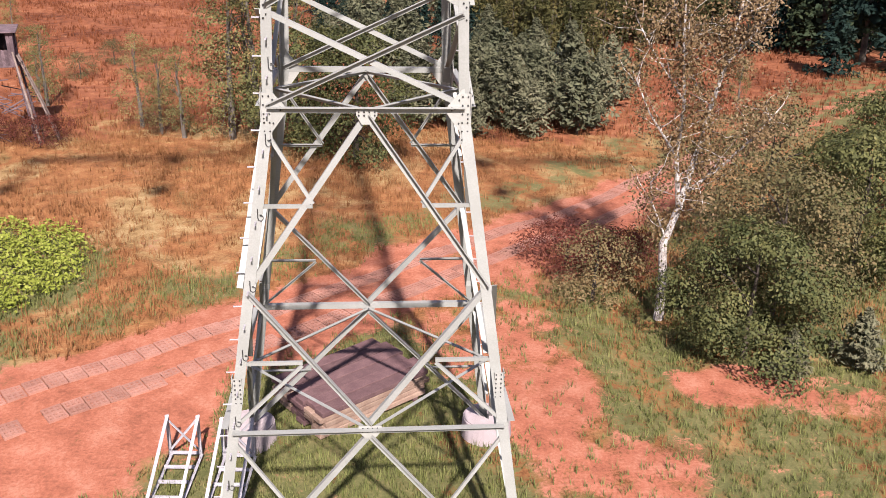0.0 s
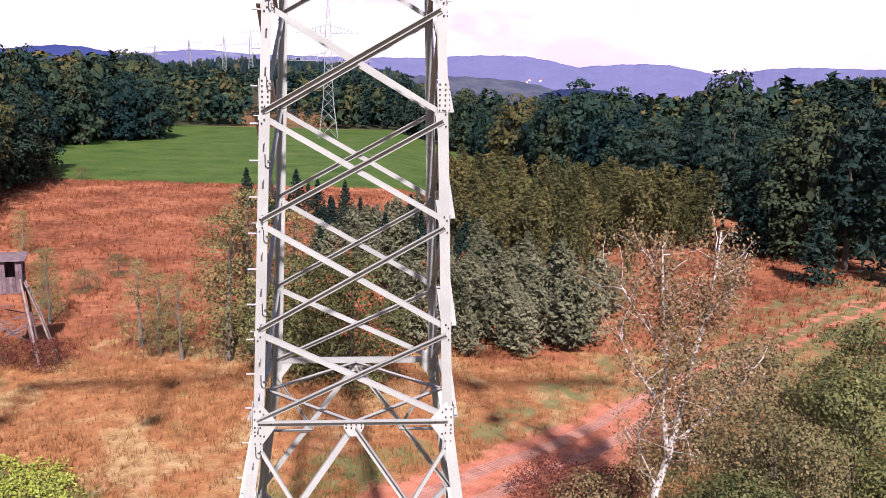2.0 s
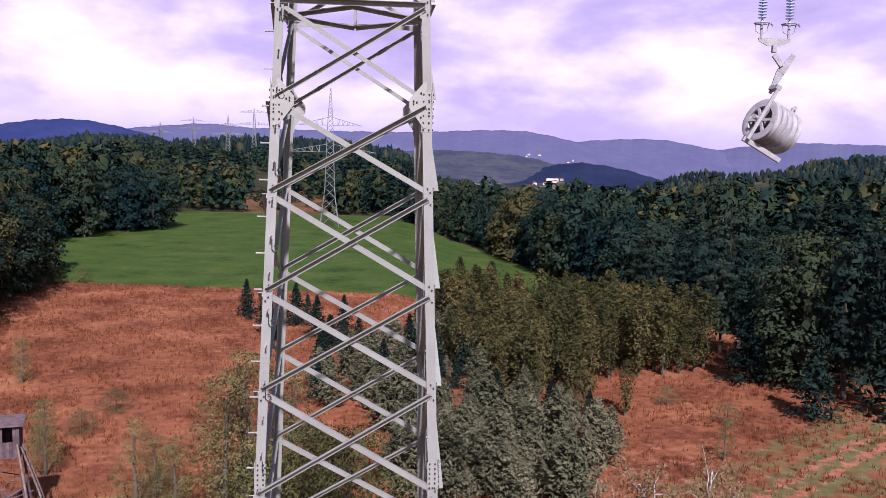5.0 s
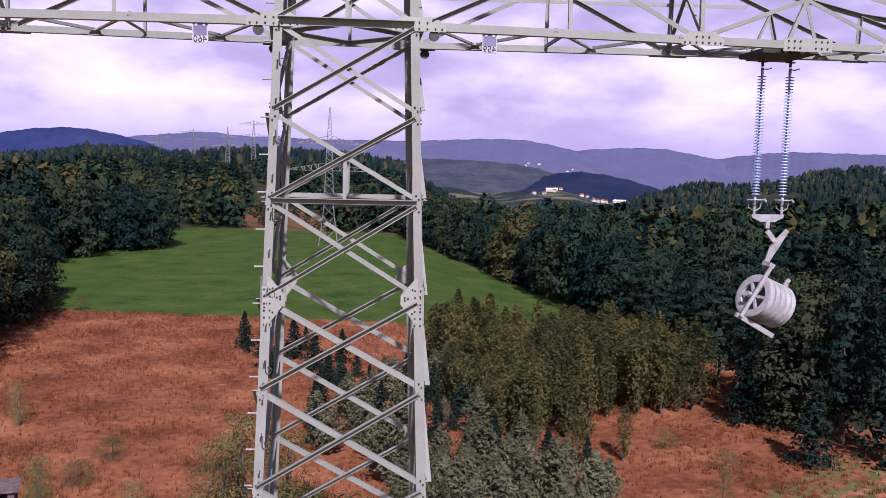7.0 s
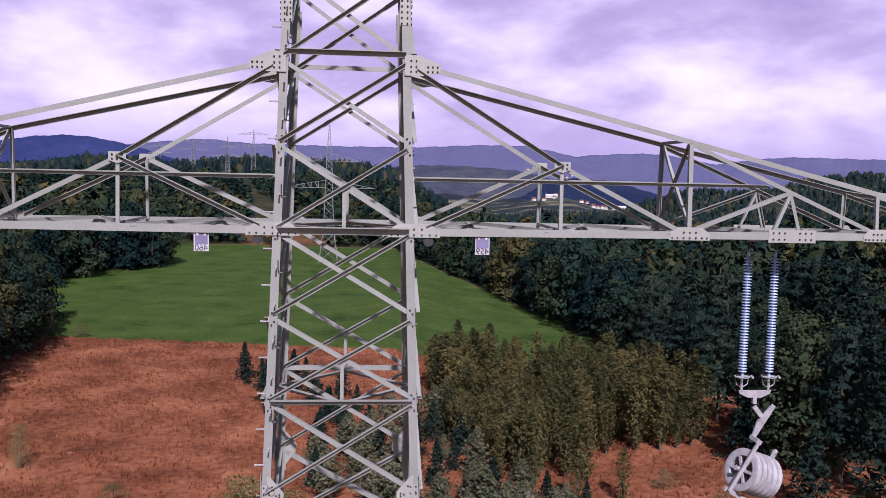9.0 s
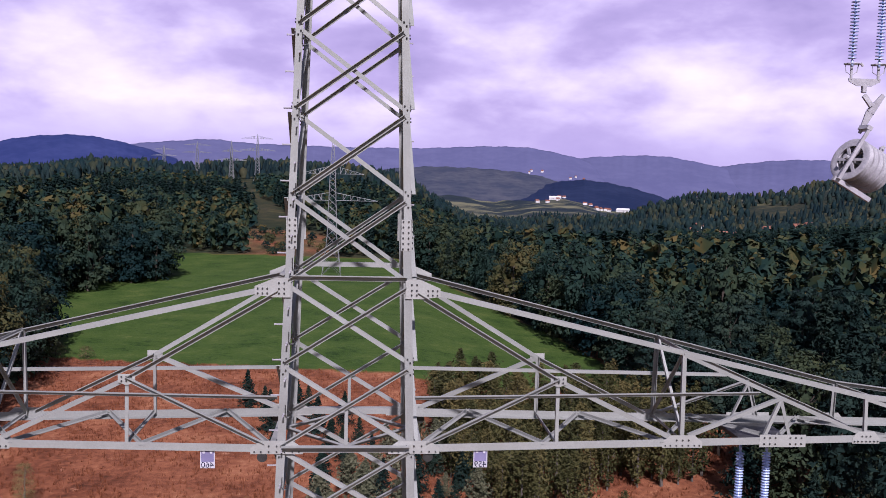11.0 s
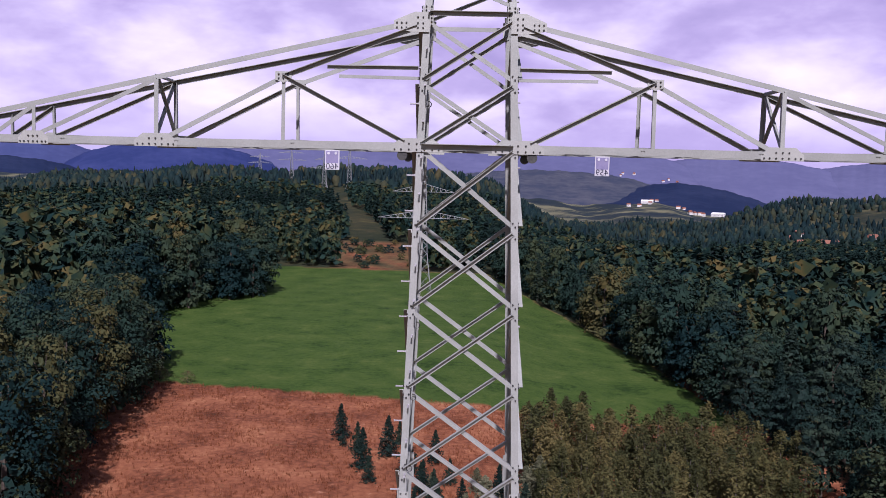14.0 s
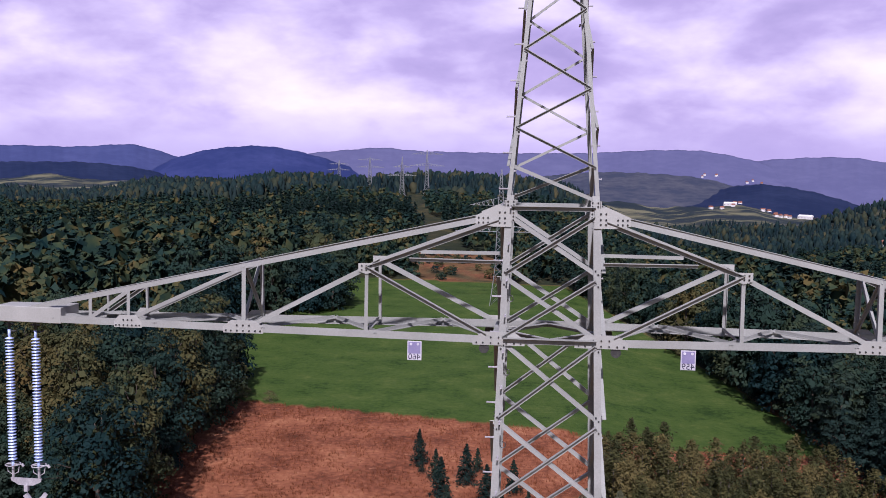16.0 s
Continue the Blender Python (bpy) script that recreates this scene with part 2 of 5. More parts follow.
def bm_box(bm, sx, sy, sz, m=Matrix(), bevel=0.0):
    r = bmesh.ops.create_cube(bm, size=1.0)
    bmesh.ops.transform(bm, matrix=m @ Matrix.Diagonal((sx, sy, sz, 1)), verts=r["verts"])
    if bevel > 0:
        edges = {e for v in r["verts"] for e in v.link_edges}
        bmesh.ops.bevel(bm, geom=list(edges), offset=bevel, segments=1, affect="EDGES")
    return bm


def bm_cyl(bm, p0, p1, r0, r1=None, seg=8):
    p0, p1 = Vector(p0), Vector(p1)
    d = p1 - p0
    rot = d.to_track_quat("Z", "Y").to_matrix().to_4x4()
    bmesh.ops.create_cone(bm, cap_ends=True, segments=seg, radius1=r0, radius2=r0 if r1 is None else r1, depth=d.length,
                          matrix=Matrix.Translation((p0 + p1) / 2) @ rot)
    return bm


def bm_tube(bm, pts, radii, seg=6):
    """A tapered tube along a line of points."""
    pts = [Vector(p) for p in pts]
    rings = []
    for i, p in enumerate(pts):
        d = (pts[min(i + 1, len(pts) - 1)] - pts[max(i - 1, 0)]).normalized()
        a = d.orthogonal().normalized()
        b = d.cross(a)
        rings.append([bm.verts.new(p + (a * math.cos(k * math.tau / seg) + b * math.sin(k * math.tau / seg)) * radii[i]) for k in range(seg)])
    for r0, r1 in zip(rings, rings[1:]):
        # keep the rings from twisting against each other
        off = min(range(seg), key=lambda o: (r0[0].co - r1[o].co).length)
        for k in range(seg):
            bm.faces.new((r0[k], r0[(k + 1) % seg], r1[(k + 1 + off) % seg], r1[(k + off) % seg]))
    bm.faces.new(rings[-1])
    return bm


def bm_limb(bm, grown, pts, radii, seg=6):
    """A tube whose foot closes on the nearest vertex of what has grown so far, so that limbs and trunk are one body."""
    n0 = len(bm.verts)
    bm_tube(bm, pts, radii, seg)
    bm.verts.ensure_lookup_table()
    ring = [bm.verts[n0 + k] for k in range(seg)]
    if grown:
        p = Vector(pts[0])
        foot = min(grown, key=lambda v: (v.co - p).length_squared)
        for k in range(seg):
            bm.faces.new((foot, ring[(k + 1) % seg], ring[k]))
    grown.extend(bm.verts[n0 + k] for k in range(seg * len(pts)))


def angle_bar(p0, p1, size, n, out=1, edge=1, th=0.012):
    """A rolled steel angle from p0 to p1: one flange flat in the face whose normal is n, the other standing along out * n at its upper (edge 1) or lower edge."""
    p0, p1, n = Vector(p0), Vector(p1), Vector(n).normalized()
    d = (p1 - p0).normalized()
    n = (n - d * n.dot(d)).normalized()
    s = n.cross(d)
    if s.z < 0 or (abs(s.z) < 1e-4 and s.y < 0):
        s = -s
    s *= edge
    h, o = size / 2, out
    th = max(th, size * 0.09)
    sec = [(-h, 0), (h, 0), (h, size * o), (h - th, size * o), (h - th, th * o), (-h, th * o)]
    bm = bmesh.new()
    r0 = [bm.verts.new(p0 + s * a + n * b) for a, b in sec]
    r1 = [bm.verts.new(p1 + s * a + n * b) for a, b in sec]
    for k in range(6):
        bm.faces.new((r0[k], r0[(k + 1) % 6], r1[(k + 1) % 6], r1[k]))
    for r in (r0, r1):
        bm.faces.new((r[0], r[1], r[4], r[5]))
        bm.faces.new((r[1], r[2], r[3], r[4]))
    bmesh.ops.recalc_face_normals(bm, faces=bm.faces)
    return bm


def leaves(rng, centres, out, size, long=1.6, flat=1.0):
    """Small four-cornered leaves at the given places, facing roughly along out."""
    n = len(centres)
    nrm = out * flat + rng.normal(size=(n, 3)) * 0.5
    nrm /= np.linalg.norm(nrm, axis=1, keepdims=True) + 1e-9
    a = np.cross(nrm, rng.normal(size=(n, 3)))
    a /= np.linalg.norm(a, axis=1, keepdims=True) + 1e-9
    b = np.cross(nrm, a)
    s = size * rng.uniform(0.6, 1.3, (n, 1))
    keep = centres[:, 2] > s[:, 0] * 0.4 + 0.03
    centres, a, b, s = centres[keep], a[keep], b[keep], s[keep]
    v = np.stack([centres - a * s * long / 2, centres + b * s / 2, centres + a * s * long / 2, centres - b * s / 2], 1).reshape(-1, 3)
    return v


def quads(nv):
    return np.arange(nv, dtype=np.int32).reshape(-1, 4)


# ---- terrain ----
AZ = [-60, -34, -26, -18, -10, -3, 2, 6, 10, 16, 22, 30, 60]
RR = [0, 330, 600, 1100, 1700, 2300, 3000, 4000, 4700]
# heights over the tower's foot, ring by ring, along each bearing
HH = [[0, 0, 2, 4, 6, 3, 0, 60, 190], [0, 0, 2, 4, 6, 3, 0, 60, 170], [0, 0, 4, 10, 8, 3, 0, 60, 185], [0, 0, 8, 26, 15, 10, 0, 50, 178],
      [0, 0, 10, 36, 20, 10, -10, 40, 165], [0, 0, 8, 34, 15, 0, -20, 50, 160], [0, 0, 2, 20, 0, -20, -40, 40, 160], [0, -4, -16, -20, -40, -50, -60, 10, 150],
      [0, -6, -24, -42, -56, -66, -64, 0, 140], [0, -6, -26, -44, -50, -64, -62, -10, 125], [0, -4, -20, -34, -12, -46, -50, -10, 120], [0, 0, -12, -14, 12, -24, -30, 20, 118], [0, 0, 0, 5, 20, 0, 0, 60, 120]]
HH = np.array(HH, float)
HH[:, 7:] = (-45, -60)
HH[10, 4], HH[11, 4], HH[12, 4] = 6, 32, 40


def bearing(x, y):
    return np.degrees(np.arctan2(x, y + 17.8))


def terrain(x, y):
    """The ground's height."""
    x, y = np.asarray(x, float), np.asarray(y, float)
    r = np.hypot(x, y + 17.8)
    az = np.clip(bearing(x, y), -60, 60)
    prof = np.stack([np.interp(az, AZ, HH[:, k]) for k in range(len(RR))], -1)
    i = np.clip(np.searchsorted(RR, r, side="right") - 1, 0, len(RR) - 2)
    r0, r1 = np.take(RR, i), np.take(RR, i + 1)
    f = np.clip((r - r0) / (r1 - r0), 0, 1)
    f = f * f * (3 - 2 * f)
    h = np.take_along_axis(prof, i[..., None], -1)[..., 0] * (1 - f) + np.take_along_axis(prof, (i + 1)[..., None], -1)[..., 0] * f
    far = np.clip((r - 500) / 2500, 0, 1)
    h = h + far * (15 * np.sin(az * 0.33 + r * 0.0016) + 10 * np.sin(az * 0.71 + 1.3 - r * 0.0009) + 3 * np.sin(az * 1.9 + r * 0.003) + 1.2 * np.sin(az * 5.3 + r * 0.01))
    near = np.clip(1 - r / 400, 0, 1)
    return h + near * (0.10 * np.sin(x * 0.31 + 0.7) * np.cos(y * 0.27) + 0.05 * np.sin(x * 0.9 + y * 0.7))


ROAD = [(-26, -6.5), (-11, 5.0), (-4.5, 9.6), (1.0, 14.2), (6, 18.6), (11, 22.4), (22, 33.4), (28.3, 38.5), (41.7, 49.2), (70, 70)]
MEADOW = [(-84, 162), (-62, 142), (-24, 136), (10, 130), (51, 131), (46, 190), (36, 245), (12, 327), (-30, 333), (-78, 335), (-84, 290), (-86, 200)]


def road_dist(x, y):
    """The distance from the road's middle, and the way along it."""
    best, along, run = np.full(np.shape(x), 1e9), np.zeros(np.shape(x)), 0.0
    for (ax, ay), (bx, by) in zip(ROAD, ROAD[1:]):
        dx, dy = bx - ax, by - ay
        ln = math.hypot(dx, dy)
        f = np.clip(((x - ax) * dx + (y - ay) * dy) / ln ** 2, 0, 1)
        d = np.hypot(x - ax - f * dx, y - ay - f * dy)
        along = np.where(d < best, run + f * ln, along)
        best = np.minimum(best, d)
        run += ln
    return best, along


def inside(x, y, poly):
    c = np.zeros(np.shape(x), bool)
    for (ax, ay), (bx, by) in zip(poly, poly[1:] + poly[:1]):
        with np.errstate(divide="ignore", invalid="ignore"):
            c ^= ((ay > y) != (by > y)) & (x < (bx - ax) * (y - ay) / (by - ay + 1e-12) + ax)
    return c


def wob(x, y, s, seed=0.0):
    return np.sin(x * s + seed) * np.cos(y * s * 1.3 + seed * 2) + 0.5 * np.sin(x * s * 2.7 + y * s * 2.1 + seed)


def sstep(v, a, b):
    t = np.clip((v - a) / (b - a), 0, 1)
    return t * t * (3 - 2 * t)


def zones(x, y):
    """Shares of bare soil, green grass, dry grass, rust-brown heath, meadow and woodland floor."""
    d, _ = road_dist(x, y)
    w = wob(x, y, 0.45) * 0.8
    field = sstep(y, 25, 33)
    soil = sstep(d + w * 0.5, 3.4, 1.7) * (1 - field) + sstep(np.abs(d - 0.9) + w * 0.12, 0.85, 0.35) * field * 0.62
    soil = np.maximum(soil, sstep(d + w, 6.5, 4.5) * sstep(-x - 4.0, 0, 1) * (y < 0.8 * x + 13.5))
    for cx, cy, rx, ry, amt in ((5.6, 6.0, 2.2, 6.5, 0.85), (12.3, 5.6, 3.0, 1.5, 0.95), (7.6, 1.5, 2.4, 2.0, 0.7), (7.0, 15.8, 3.2, 2.8, 0.7), (3.0, 9.5, 2.0, 3.0, 0.6), (27, 45, 6, 8, 0.25), (16, 4.2, 3, 1.0, 0.6)):
        e = np.hypot((x - cx) / rx, (y - cy) / ry) + wob(x, y, 0.9, cx) * 0.16
        soil = np.maximum(soil, amt * sstep(e, 1.15, 0.6))
    green = sstep(y + w * 2 - 0.42 * x, 13.0, 8.0) * sstep(x, -12, -3) * (0.62 + 0.3 * sstep(x, 4, 1))
    green = np.maximum(green, 0.55 * sstep(np.abs(d - 4.5) + w, 2.6, 0.6))
    green = np.maximum(green, sstep(np.hypot((x + 16) / 5.5, (y - 15) / 6.0) + w * 0.1, 1.1, 0.7))
    green = np.maximum(green, 0.8 * field * sstep(d + w * 0.4, 3.4, 2.0))
    meadow = inside(x, y, MEADOW).astype(float)
    heath = sstep(y + w * 3 + np.abs(x + 10) * 0.10, 36, 44) * sstep(y, 175, 165)
    clearing = sstep(y, 326, 330) * sstep(y, 432, 420) * sstep(x + 0.13 * (y - 335), -53, -47) * sstep(x + 0.10 * (y - 335), -8, -16)
    clearing = clearing * np.clip(0.42 + 0.35 * wob(x, y, 0.11, 3.0), 0, 1)
    heath = np.maximum(heath, clearing)
    dry = 1 - heath
    wood = sstep(y + wob(x, y, 0.05) * 6, 168, 176) * (1 - meadow)
    wood = np.maximum(wood, sstep(x, 52, 58) * sstep(y, 40, 60))
    wood = np.maximum(wood, sstep(-x, 60, 66)) * (1 - clearing)
    return soil, green, dry, heath, meadow, wood


def ground_mesh():
    ring = list(np.arange(6, 60, 0.28))
    while ring[-1] < 420:
        ring.append(ring[-1] * 1.012 + 0.1)
    while ring[-1] < 3700:
        ring.append(ring[-1] * 1.035)
    ang = np.concatenate([np.arange(-180, -46, 6.0), np.arange(-46, 46, 0.34), np.arange(46, 180, 6.0)])
    R, A = np.meshgrid(np.array(ring), np.radians(ang), indexing="ij")
    X, Y = R * np.sin(A), R * np.cos(A) - 17.8
    Z = terrain(X, Y)
    na, nr = len(ang), len(ring)
    verts = np.stack([X, Y, Z], -1).reshape(-1, 3)
    i, j = np.meshgrid(np.arange(nr - 1), np.arange(na), indexing="ij")
    j2 = (j + 1) % na
    faces = np.stack([i * na + j, (i + 1) * na + j, (i + 1) * na + j2, i * na + j2], -1).reshape(-1, 4)[:, ::-1]
    # the middle is closed with a fan of quads
    verts = np.concatenate([verts, [[0, -17.8, 0.0]]])
    c = len(verts) - 1
    me = bpy.data.meshes.new("ground")
    fan = np.array([(c, k, (k + 1) % na, c) for k in range(na)])
    me.vertices.add(len(verts))
    me.vertices.foreach_set("co", verts.astype(np.float32).ravel())
    loops = np.concatenate([faces.ravel(), fan[:, [0, 2, 1]].ravel()])
    starts = np.concatenate([np.arange(0, faces.size, 4), faces.size + np.arange(0, 3 * na, 3)])
    me.loops.add(len(loops))
    me.loops.foreach_set("vertex_index", loops.astype(np.int32))
    me.polygons.add(len(starts))
    me.polygons.foreach_set("loop_start", starts.astype(np.int32))
    me.update(calc_edges=True)
    me.polygons.foreach_set("use_smooth", np.ones(len(starts), bool))
    soil, green, dry, heath, meadow, wood = zones(verts[:, 0], verts[:, 1])
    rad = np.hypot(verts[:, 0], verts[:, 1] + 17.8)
    # share of haze-tinted far ground, growing with distance
    remote_hazed = sstep(rad, 1000, 2200)
    for nm, chans in (("cover_a", (soil, green, heath)), ("cover_b", (meadow, wood, remote_hazed))):
        at = me.color_attributes.new(nm, "FLOAT_COLOR", "POINT")
        col = np.ones((len(verts), 4), np.float32)
        col[:, :3] = np.stack(chans, -1)
        at.data.foreach_set("color", col.ravel())
    return me


def ground_material():
    m, nt, b = material("ground_cover", 0.95, 0.0, 0.1)
    pos = world_coords(nt)

    def attr(nm):
        a = nt.nodes.new("ShaderNodeAttribute")
        a.attribute_name = nm
        s = nt.nodes.new("ShaderNodeSeparateColor")
        nt.links.new(a.outputs["Color"], s.inputs[0])
        return s.outputs

    aa, ab = attr("cover_a"), attr("cover_b")
    n_big, n_mid, n_fine = tex_noise(nt, pos, 0.12, 5), tex_noise(nt, pos, 1.1, 6, 0.50), tex_noise(nt, pos, 9.0, 5, 0.7)
    n_far = tex_noise(nt, pos, 0.018, 6, 0.6)
    f = fmath(nt, "ADD", fmath(nt, "MULTIPLY", n_mid, 0.5), fmath(nt, "MULTIPLY", n_fine, 0.5))
    dry = ramp(nt, [(0.36, (0.20, 0.085, 0.035)), (0.46, (0.38, 0.16, 0.065)), (0.55, (0.48, 0.215, 0.09)), (0.66, (0.58, 0.38, 0.18))], f, 0.50).outputs[0]
    green = ramp(nt, [(0.34, (0.10, 0.11, 0.04)), (0.5, (0.19, 0.19, 0.075)), (0.62, (0.29, 0.25, 0.11)), (0.72, (0.42, 0.24, 0.14))], f, 0.50).outputs[0]
    straw = ramp(nt, [(0.36, (0.28, 0.17, 0.07)), (0.5, (0.50, 0.35, 0.16)), (0.64, (0.68, 0.54, 0.29))], f, 0.50).outputs[0]
    olive = ramp(nt, [(0.36, (0.13, 0.11, 0.04)), (0.5, (0.25, 0.20, 0.08)), (0.64, (0.38, 0.28, 0.12))], f, 0.50).outputs[0]
    n_patch = tex_noise(nt, pos, 0.16, 4, 0.6, 0.8)
    dry = mix(nt, ramp(nt, [(0.50, (0, 0, 0)), (0.60, (0.75, 0.75, 0.75))], n_patch).outputs[0], dry, straw)
    dry = mix(nt, ramp(nt, [(0.34, (0.7, 0.7, 0.7)), (0.43, (0, 0, 0))], n_patch).outputs[0], dry, olive)
    soil = ramp(nt, [(0.36, (0.36, 0.125, 0.075)), (0.5, (0.56, 0.20, 0.12)), (0.64, (0.68, 0.30, 0.20))], f, 0.50).outputs[0]
    g = fmath(nt, "ADD", fmath(nt, "MULTIPLY", n_big, 0.45), fmath(nt, "MULTIPLY", f, 0.55))
    heath = ramp(nt, [(0.38, (0.11, 0.038, 0.020)), (0.47, (0.29, 0.10, 0.050)), (0.55, (0.44, 0.165, 0.082)), (0.64, (0.62, 0.29, 0.15))], g, 0.50).outputs[0]
    gm = fmath(nt, "ADD", fmath(nt, "MULTIPLY", n_big, 0.45), fmath(nt, "MULTIPLY", tex_noise(nt, pos, 0.8, 7, 0.8), 0.55))
    meadow = ramp(nt, [(0.38, (0.026, 0.062, 0.010)), (0.46, (0.062, 0.118, 0.020)), (0.55, (0.088, 0.146, 0.028)), (0.66, (0.160, 0.200, 0.050))], gm, 0.50).outputs[0]
    h = fmath(nt, "ADD", fmath(nt, "MULTIPLY", n_far, 0.6), fmath(nt, "MULTIPLY", n_big, 0.4))
    wood = ramp(nt, [(0.36, (0.020, 0.032, 0.018)), (0.5, (0.040, 0.050, 0.026)), (0.58, (0.085, 0.075, 0.035)), (0.66, (0.14, 0.14, 0.055))], h, 0.50).outputs[0]
    patch = tex_noise(nt, pos, 0.45, 5, 0.65, 0.6)
    jit = fmath(nt, "ADD", fmath(nt, "MULTIPLY", fmath(nt, "SUBTRACT", f, 0.5), 2.6), fmath(nt, "MULTIPLY", fmath(nt, "SUBTRACT", patch, 0.5), 2.0))

    def edge(v):
        x = fmath(nt, "ADD", v, jit)
        r = ramp(nt, [(0.35, (0, 0, 0)), (0.65, (1, 1, 1))], x)
        return r.outputs[0]

    col = mix(nt, edge(aa[2]), dry, heath)
    col = mix(nt, edge(aa[1]), col, green)
    col = mix(nt, edge(aa[0]), col, soil)
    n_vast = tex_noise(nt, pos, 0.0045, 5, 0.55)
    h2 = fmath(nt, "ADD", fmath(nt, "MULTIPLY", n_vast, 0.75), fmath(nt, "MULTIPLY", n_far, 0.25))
    # distance haze is in this ramp: far forest turns blue, fields stay pale
    remote_hazed = ramp(nt, [(0.40, (0.020, 0.036, 0.050)), (0.50, (0.034, 0.052, 0.058)), (0.53, (0.12, 0.125, 0.085)), (0.60, (0.26, 0.25, 0.15))], h2, 0.50).outputs[0]
    wood = mix(nt, ab[2], wood, remote_hazed)
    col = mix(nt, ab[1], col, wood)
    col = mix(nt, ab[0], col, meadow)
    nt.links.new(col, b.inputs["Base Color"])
    bump(nt, b, f, 0.7, 0.12)
    return m


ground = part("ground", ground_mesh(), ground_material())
tagged(ground, "rolling ground of rust-brown heath, red soil and green meadow", "ground", kind="structure")


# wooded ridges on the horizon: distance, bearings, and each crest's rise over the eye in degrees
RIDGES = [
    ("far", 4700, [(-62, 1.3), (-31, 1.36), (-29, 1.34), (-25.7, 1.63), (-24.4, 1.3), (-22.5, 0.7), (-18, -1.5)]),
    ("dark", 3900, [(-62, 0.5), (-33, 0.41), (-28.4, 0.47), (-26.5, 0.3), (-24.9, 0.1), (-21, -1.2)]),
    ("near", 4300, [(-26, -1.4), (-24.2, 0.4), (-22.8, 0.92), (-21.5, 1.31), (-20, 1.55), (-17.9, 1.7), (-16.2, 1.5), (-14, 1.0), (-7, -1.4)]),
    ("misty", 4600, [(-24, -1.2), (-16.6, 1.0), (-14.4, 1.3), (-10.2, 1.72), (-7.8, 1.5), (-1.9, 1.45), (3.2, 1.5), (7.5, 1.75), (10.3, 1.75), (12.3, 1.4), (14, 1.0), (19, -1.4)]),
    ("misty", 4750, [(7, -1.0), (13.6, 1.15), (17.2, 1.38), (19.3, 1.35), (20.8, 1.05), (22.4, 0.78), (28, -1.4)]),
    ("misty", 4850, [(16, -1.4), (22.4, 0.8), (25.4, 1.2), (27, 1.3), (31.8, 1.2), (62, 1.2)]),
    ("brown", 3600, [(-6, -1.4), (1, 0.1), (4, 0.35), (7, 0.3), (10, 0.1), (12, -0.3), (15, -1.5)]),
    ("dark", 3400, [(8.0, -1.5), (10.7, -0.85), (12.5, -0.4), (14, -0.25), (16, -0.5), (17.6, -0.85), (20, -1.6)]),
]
# distance haze is put into these base colours, bluer and paler further off
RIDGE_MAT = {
    "far": simple("haze_blue_far_forest", (0.075, 0.095, 0.25), (0.115, 0.135, 0.32), 0.004, 0.95, 0, 0.05, 0.02, 0.1, 0.0),
    "misty": simple("haze_pale_far_forest", (0.15, 0.155, 0.31), (0.20, 0.205, 0.38), 0.004, 0.95, 0, 0.05, 0.02, 0.1, 0.0),
    "near": simple("haze_dark_blue_forest", (0.038, 0.056, 0.19), (0.075, 0.095, 0.27), 0.004, 0.95, 0, 0.05, 0.02, 0.1, 0.0),
    "dark": simple("hazed_shaded_forest", (0.020, 0.034, 0.095), (0.044, 0.062, 0.14), 0.006, 0.95, 0, 0.05, 0.03, 0.1, 0.0),
    "brown": simple("hazed_autumn_forest", (0.065, 0.080, 0.13), (0.16, 0.16, 0.19), 0.008, 0.95, 0, 0.05, 0.03, 0.1, 0.0),
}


def ridge_height(k, az, r):
    """The height of ridge k at a bearing and a distance."""
    _, r0, crest = RIDGES[k]
    el = np.interp(az, [c[0] for c in crest], [c[1] for c in crest])
    soft = 0.5 * el + 0.25 * np.interp(az - 0.7, [c[0] for c in crest], [c[1] for c in crest]) + 0.25 * np.interp(az + 0.7, [c[0] for c in crest], [c[1] for c in crest])
    top = 38 + r0 * np.tan(np.radians(soft)) + 1.6 * np.sin(az * 4.1 + k) + 0.8 * np.sin(az * 13.0 + 2 * k)
    f = np.clip((r - r0 + 700) / 700, 0, 1)
    return -80 + (top + 80) * f ** 0.85 - np.clip(r - r0, 0, 100) * 0.6


def ridge_mesh(k):
    _, r0, crest = RIDGES[k]
    ring = r0 + np.array([-700, -560, -420, -300, -200, -120, -60, -25, 0, 40, 80])
    ang = np.arange(crest[0][0], crest[-1][0] + 0.05, 0.1)
    R, A = np.meshgrid(ring, ang, indexing="ij")
    X, Y = R * np.sin(np.radians(A)), R * np.cos(np.radians(A)) - 17.8
    Z = ridge_height(k, A, R)
    na = len(ang)
    i, j = np.meshgrid(np.arange(len(ring) - 1), np.arange(na - 1), indexing="ij")
    f = np.stack([i * na + j, i * na + j + 1, (i + 1) * na + j + 1, (i + 1) * na + j], -1).reshape(-1, 4)[:, ::-1]
    me = mesh_arrays("backdrop", np.stack([X, Y, Z], -1).reshape(-1, 3), f)
    me.polygons.foreach_set("use_smooth", np.ones(len(f), bool))
    return me


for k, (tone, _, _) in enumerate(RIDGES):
    tagged(part("backdrop", ridge_mesh(k), RIDGE_MAT[tone]), {"far": "wooded mountains along the horizon in painted blue haze", "misty": "mountains under the clouds, paled by painted haze", "near": "dark wooded mountain on the horizon in painted blue haze", "dark": "low dark wooded hill beyond the valley in painted blue haze", "brown": "brown autumn hill beyond the valley, greyed by painted haze"}[tone], "mountains", kind="structure")


# ---- the tower ----
tower = tagged(new("transmission_tower"), "pale painted steel lattice transmission tower with two crossarms", "power pylon")
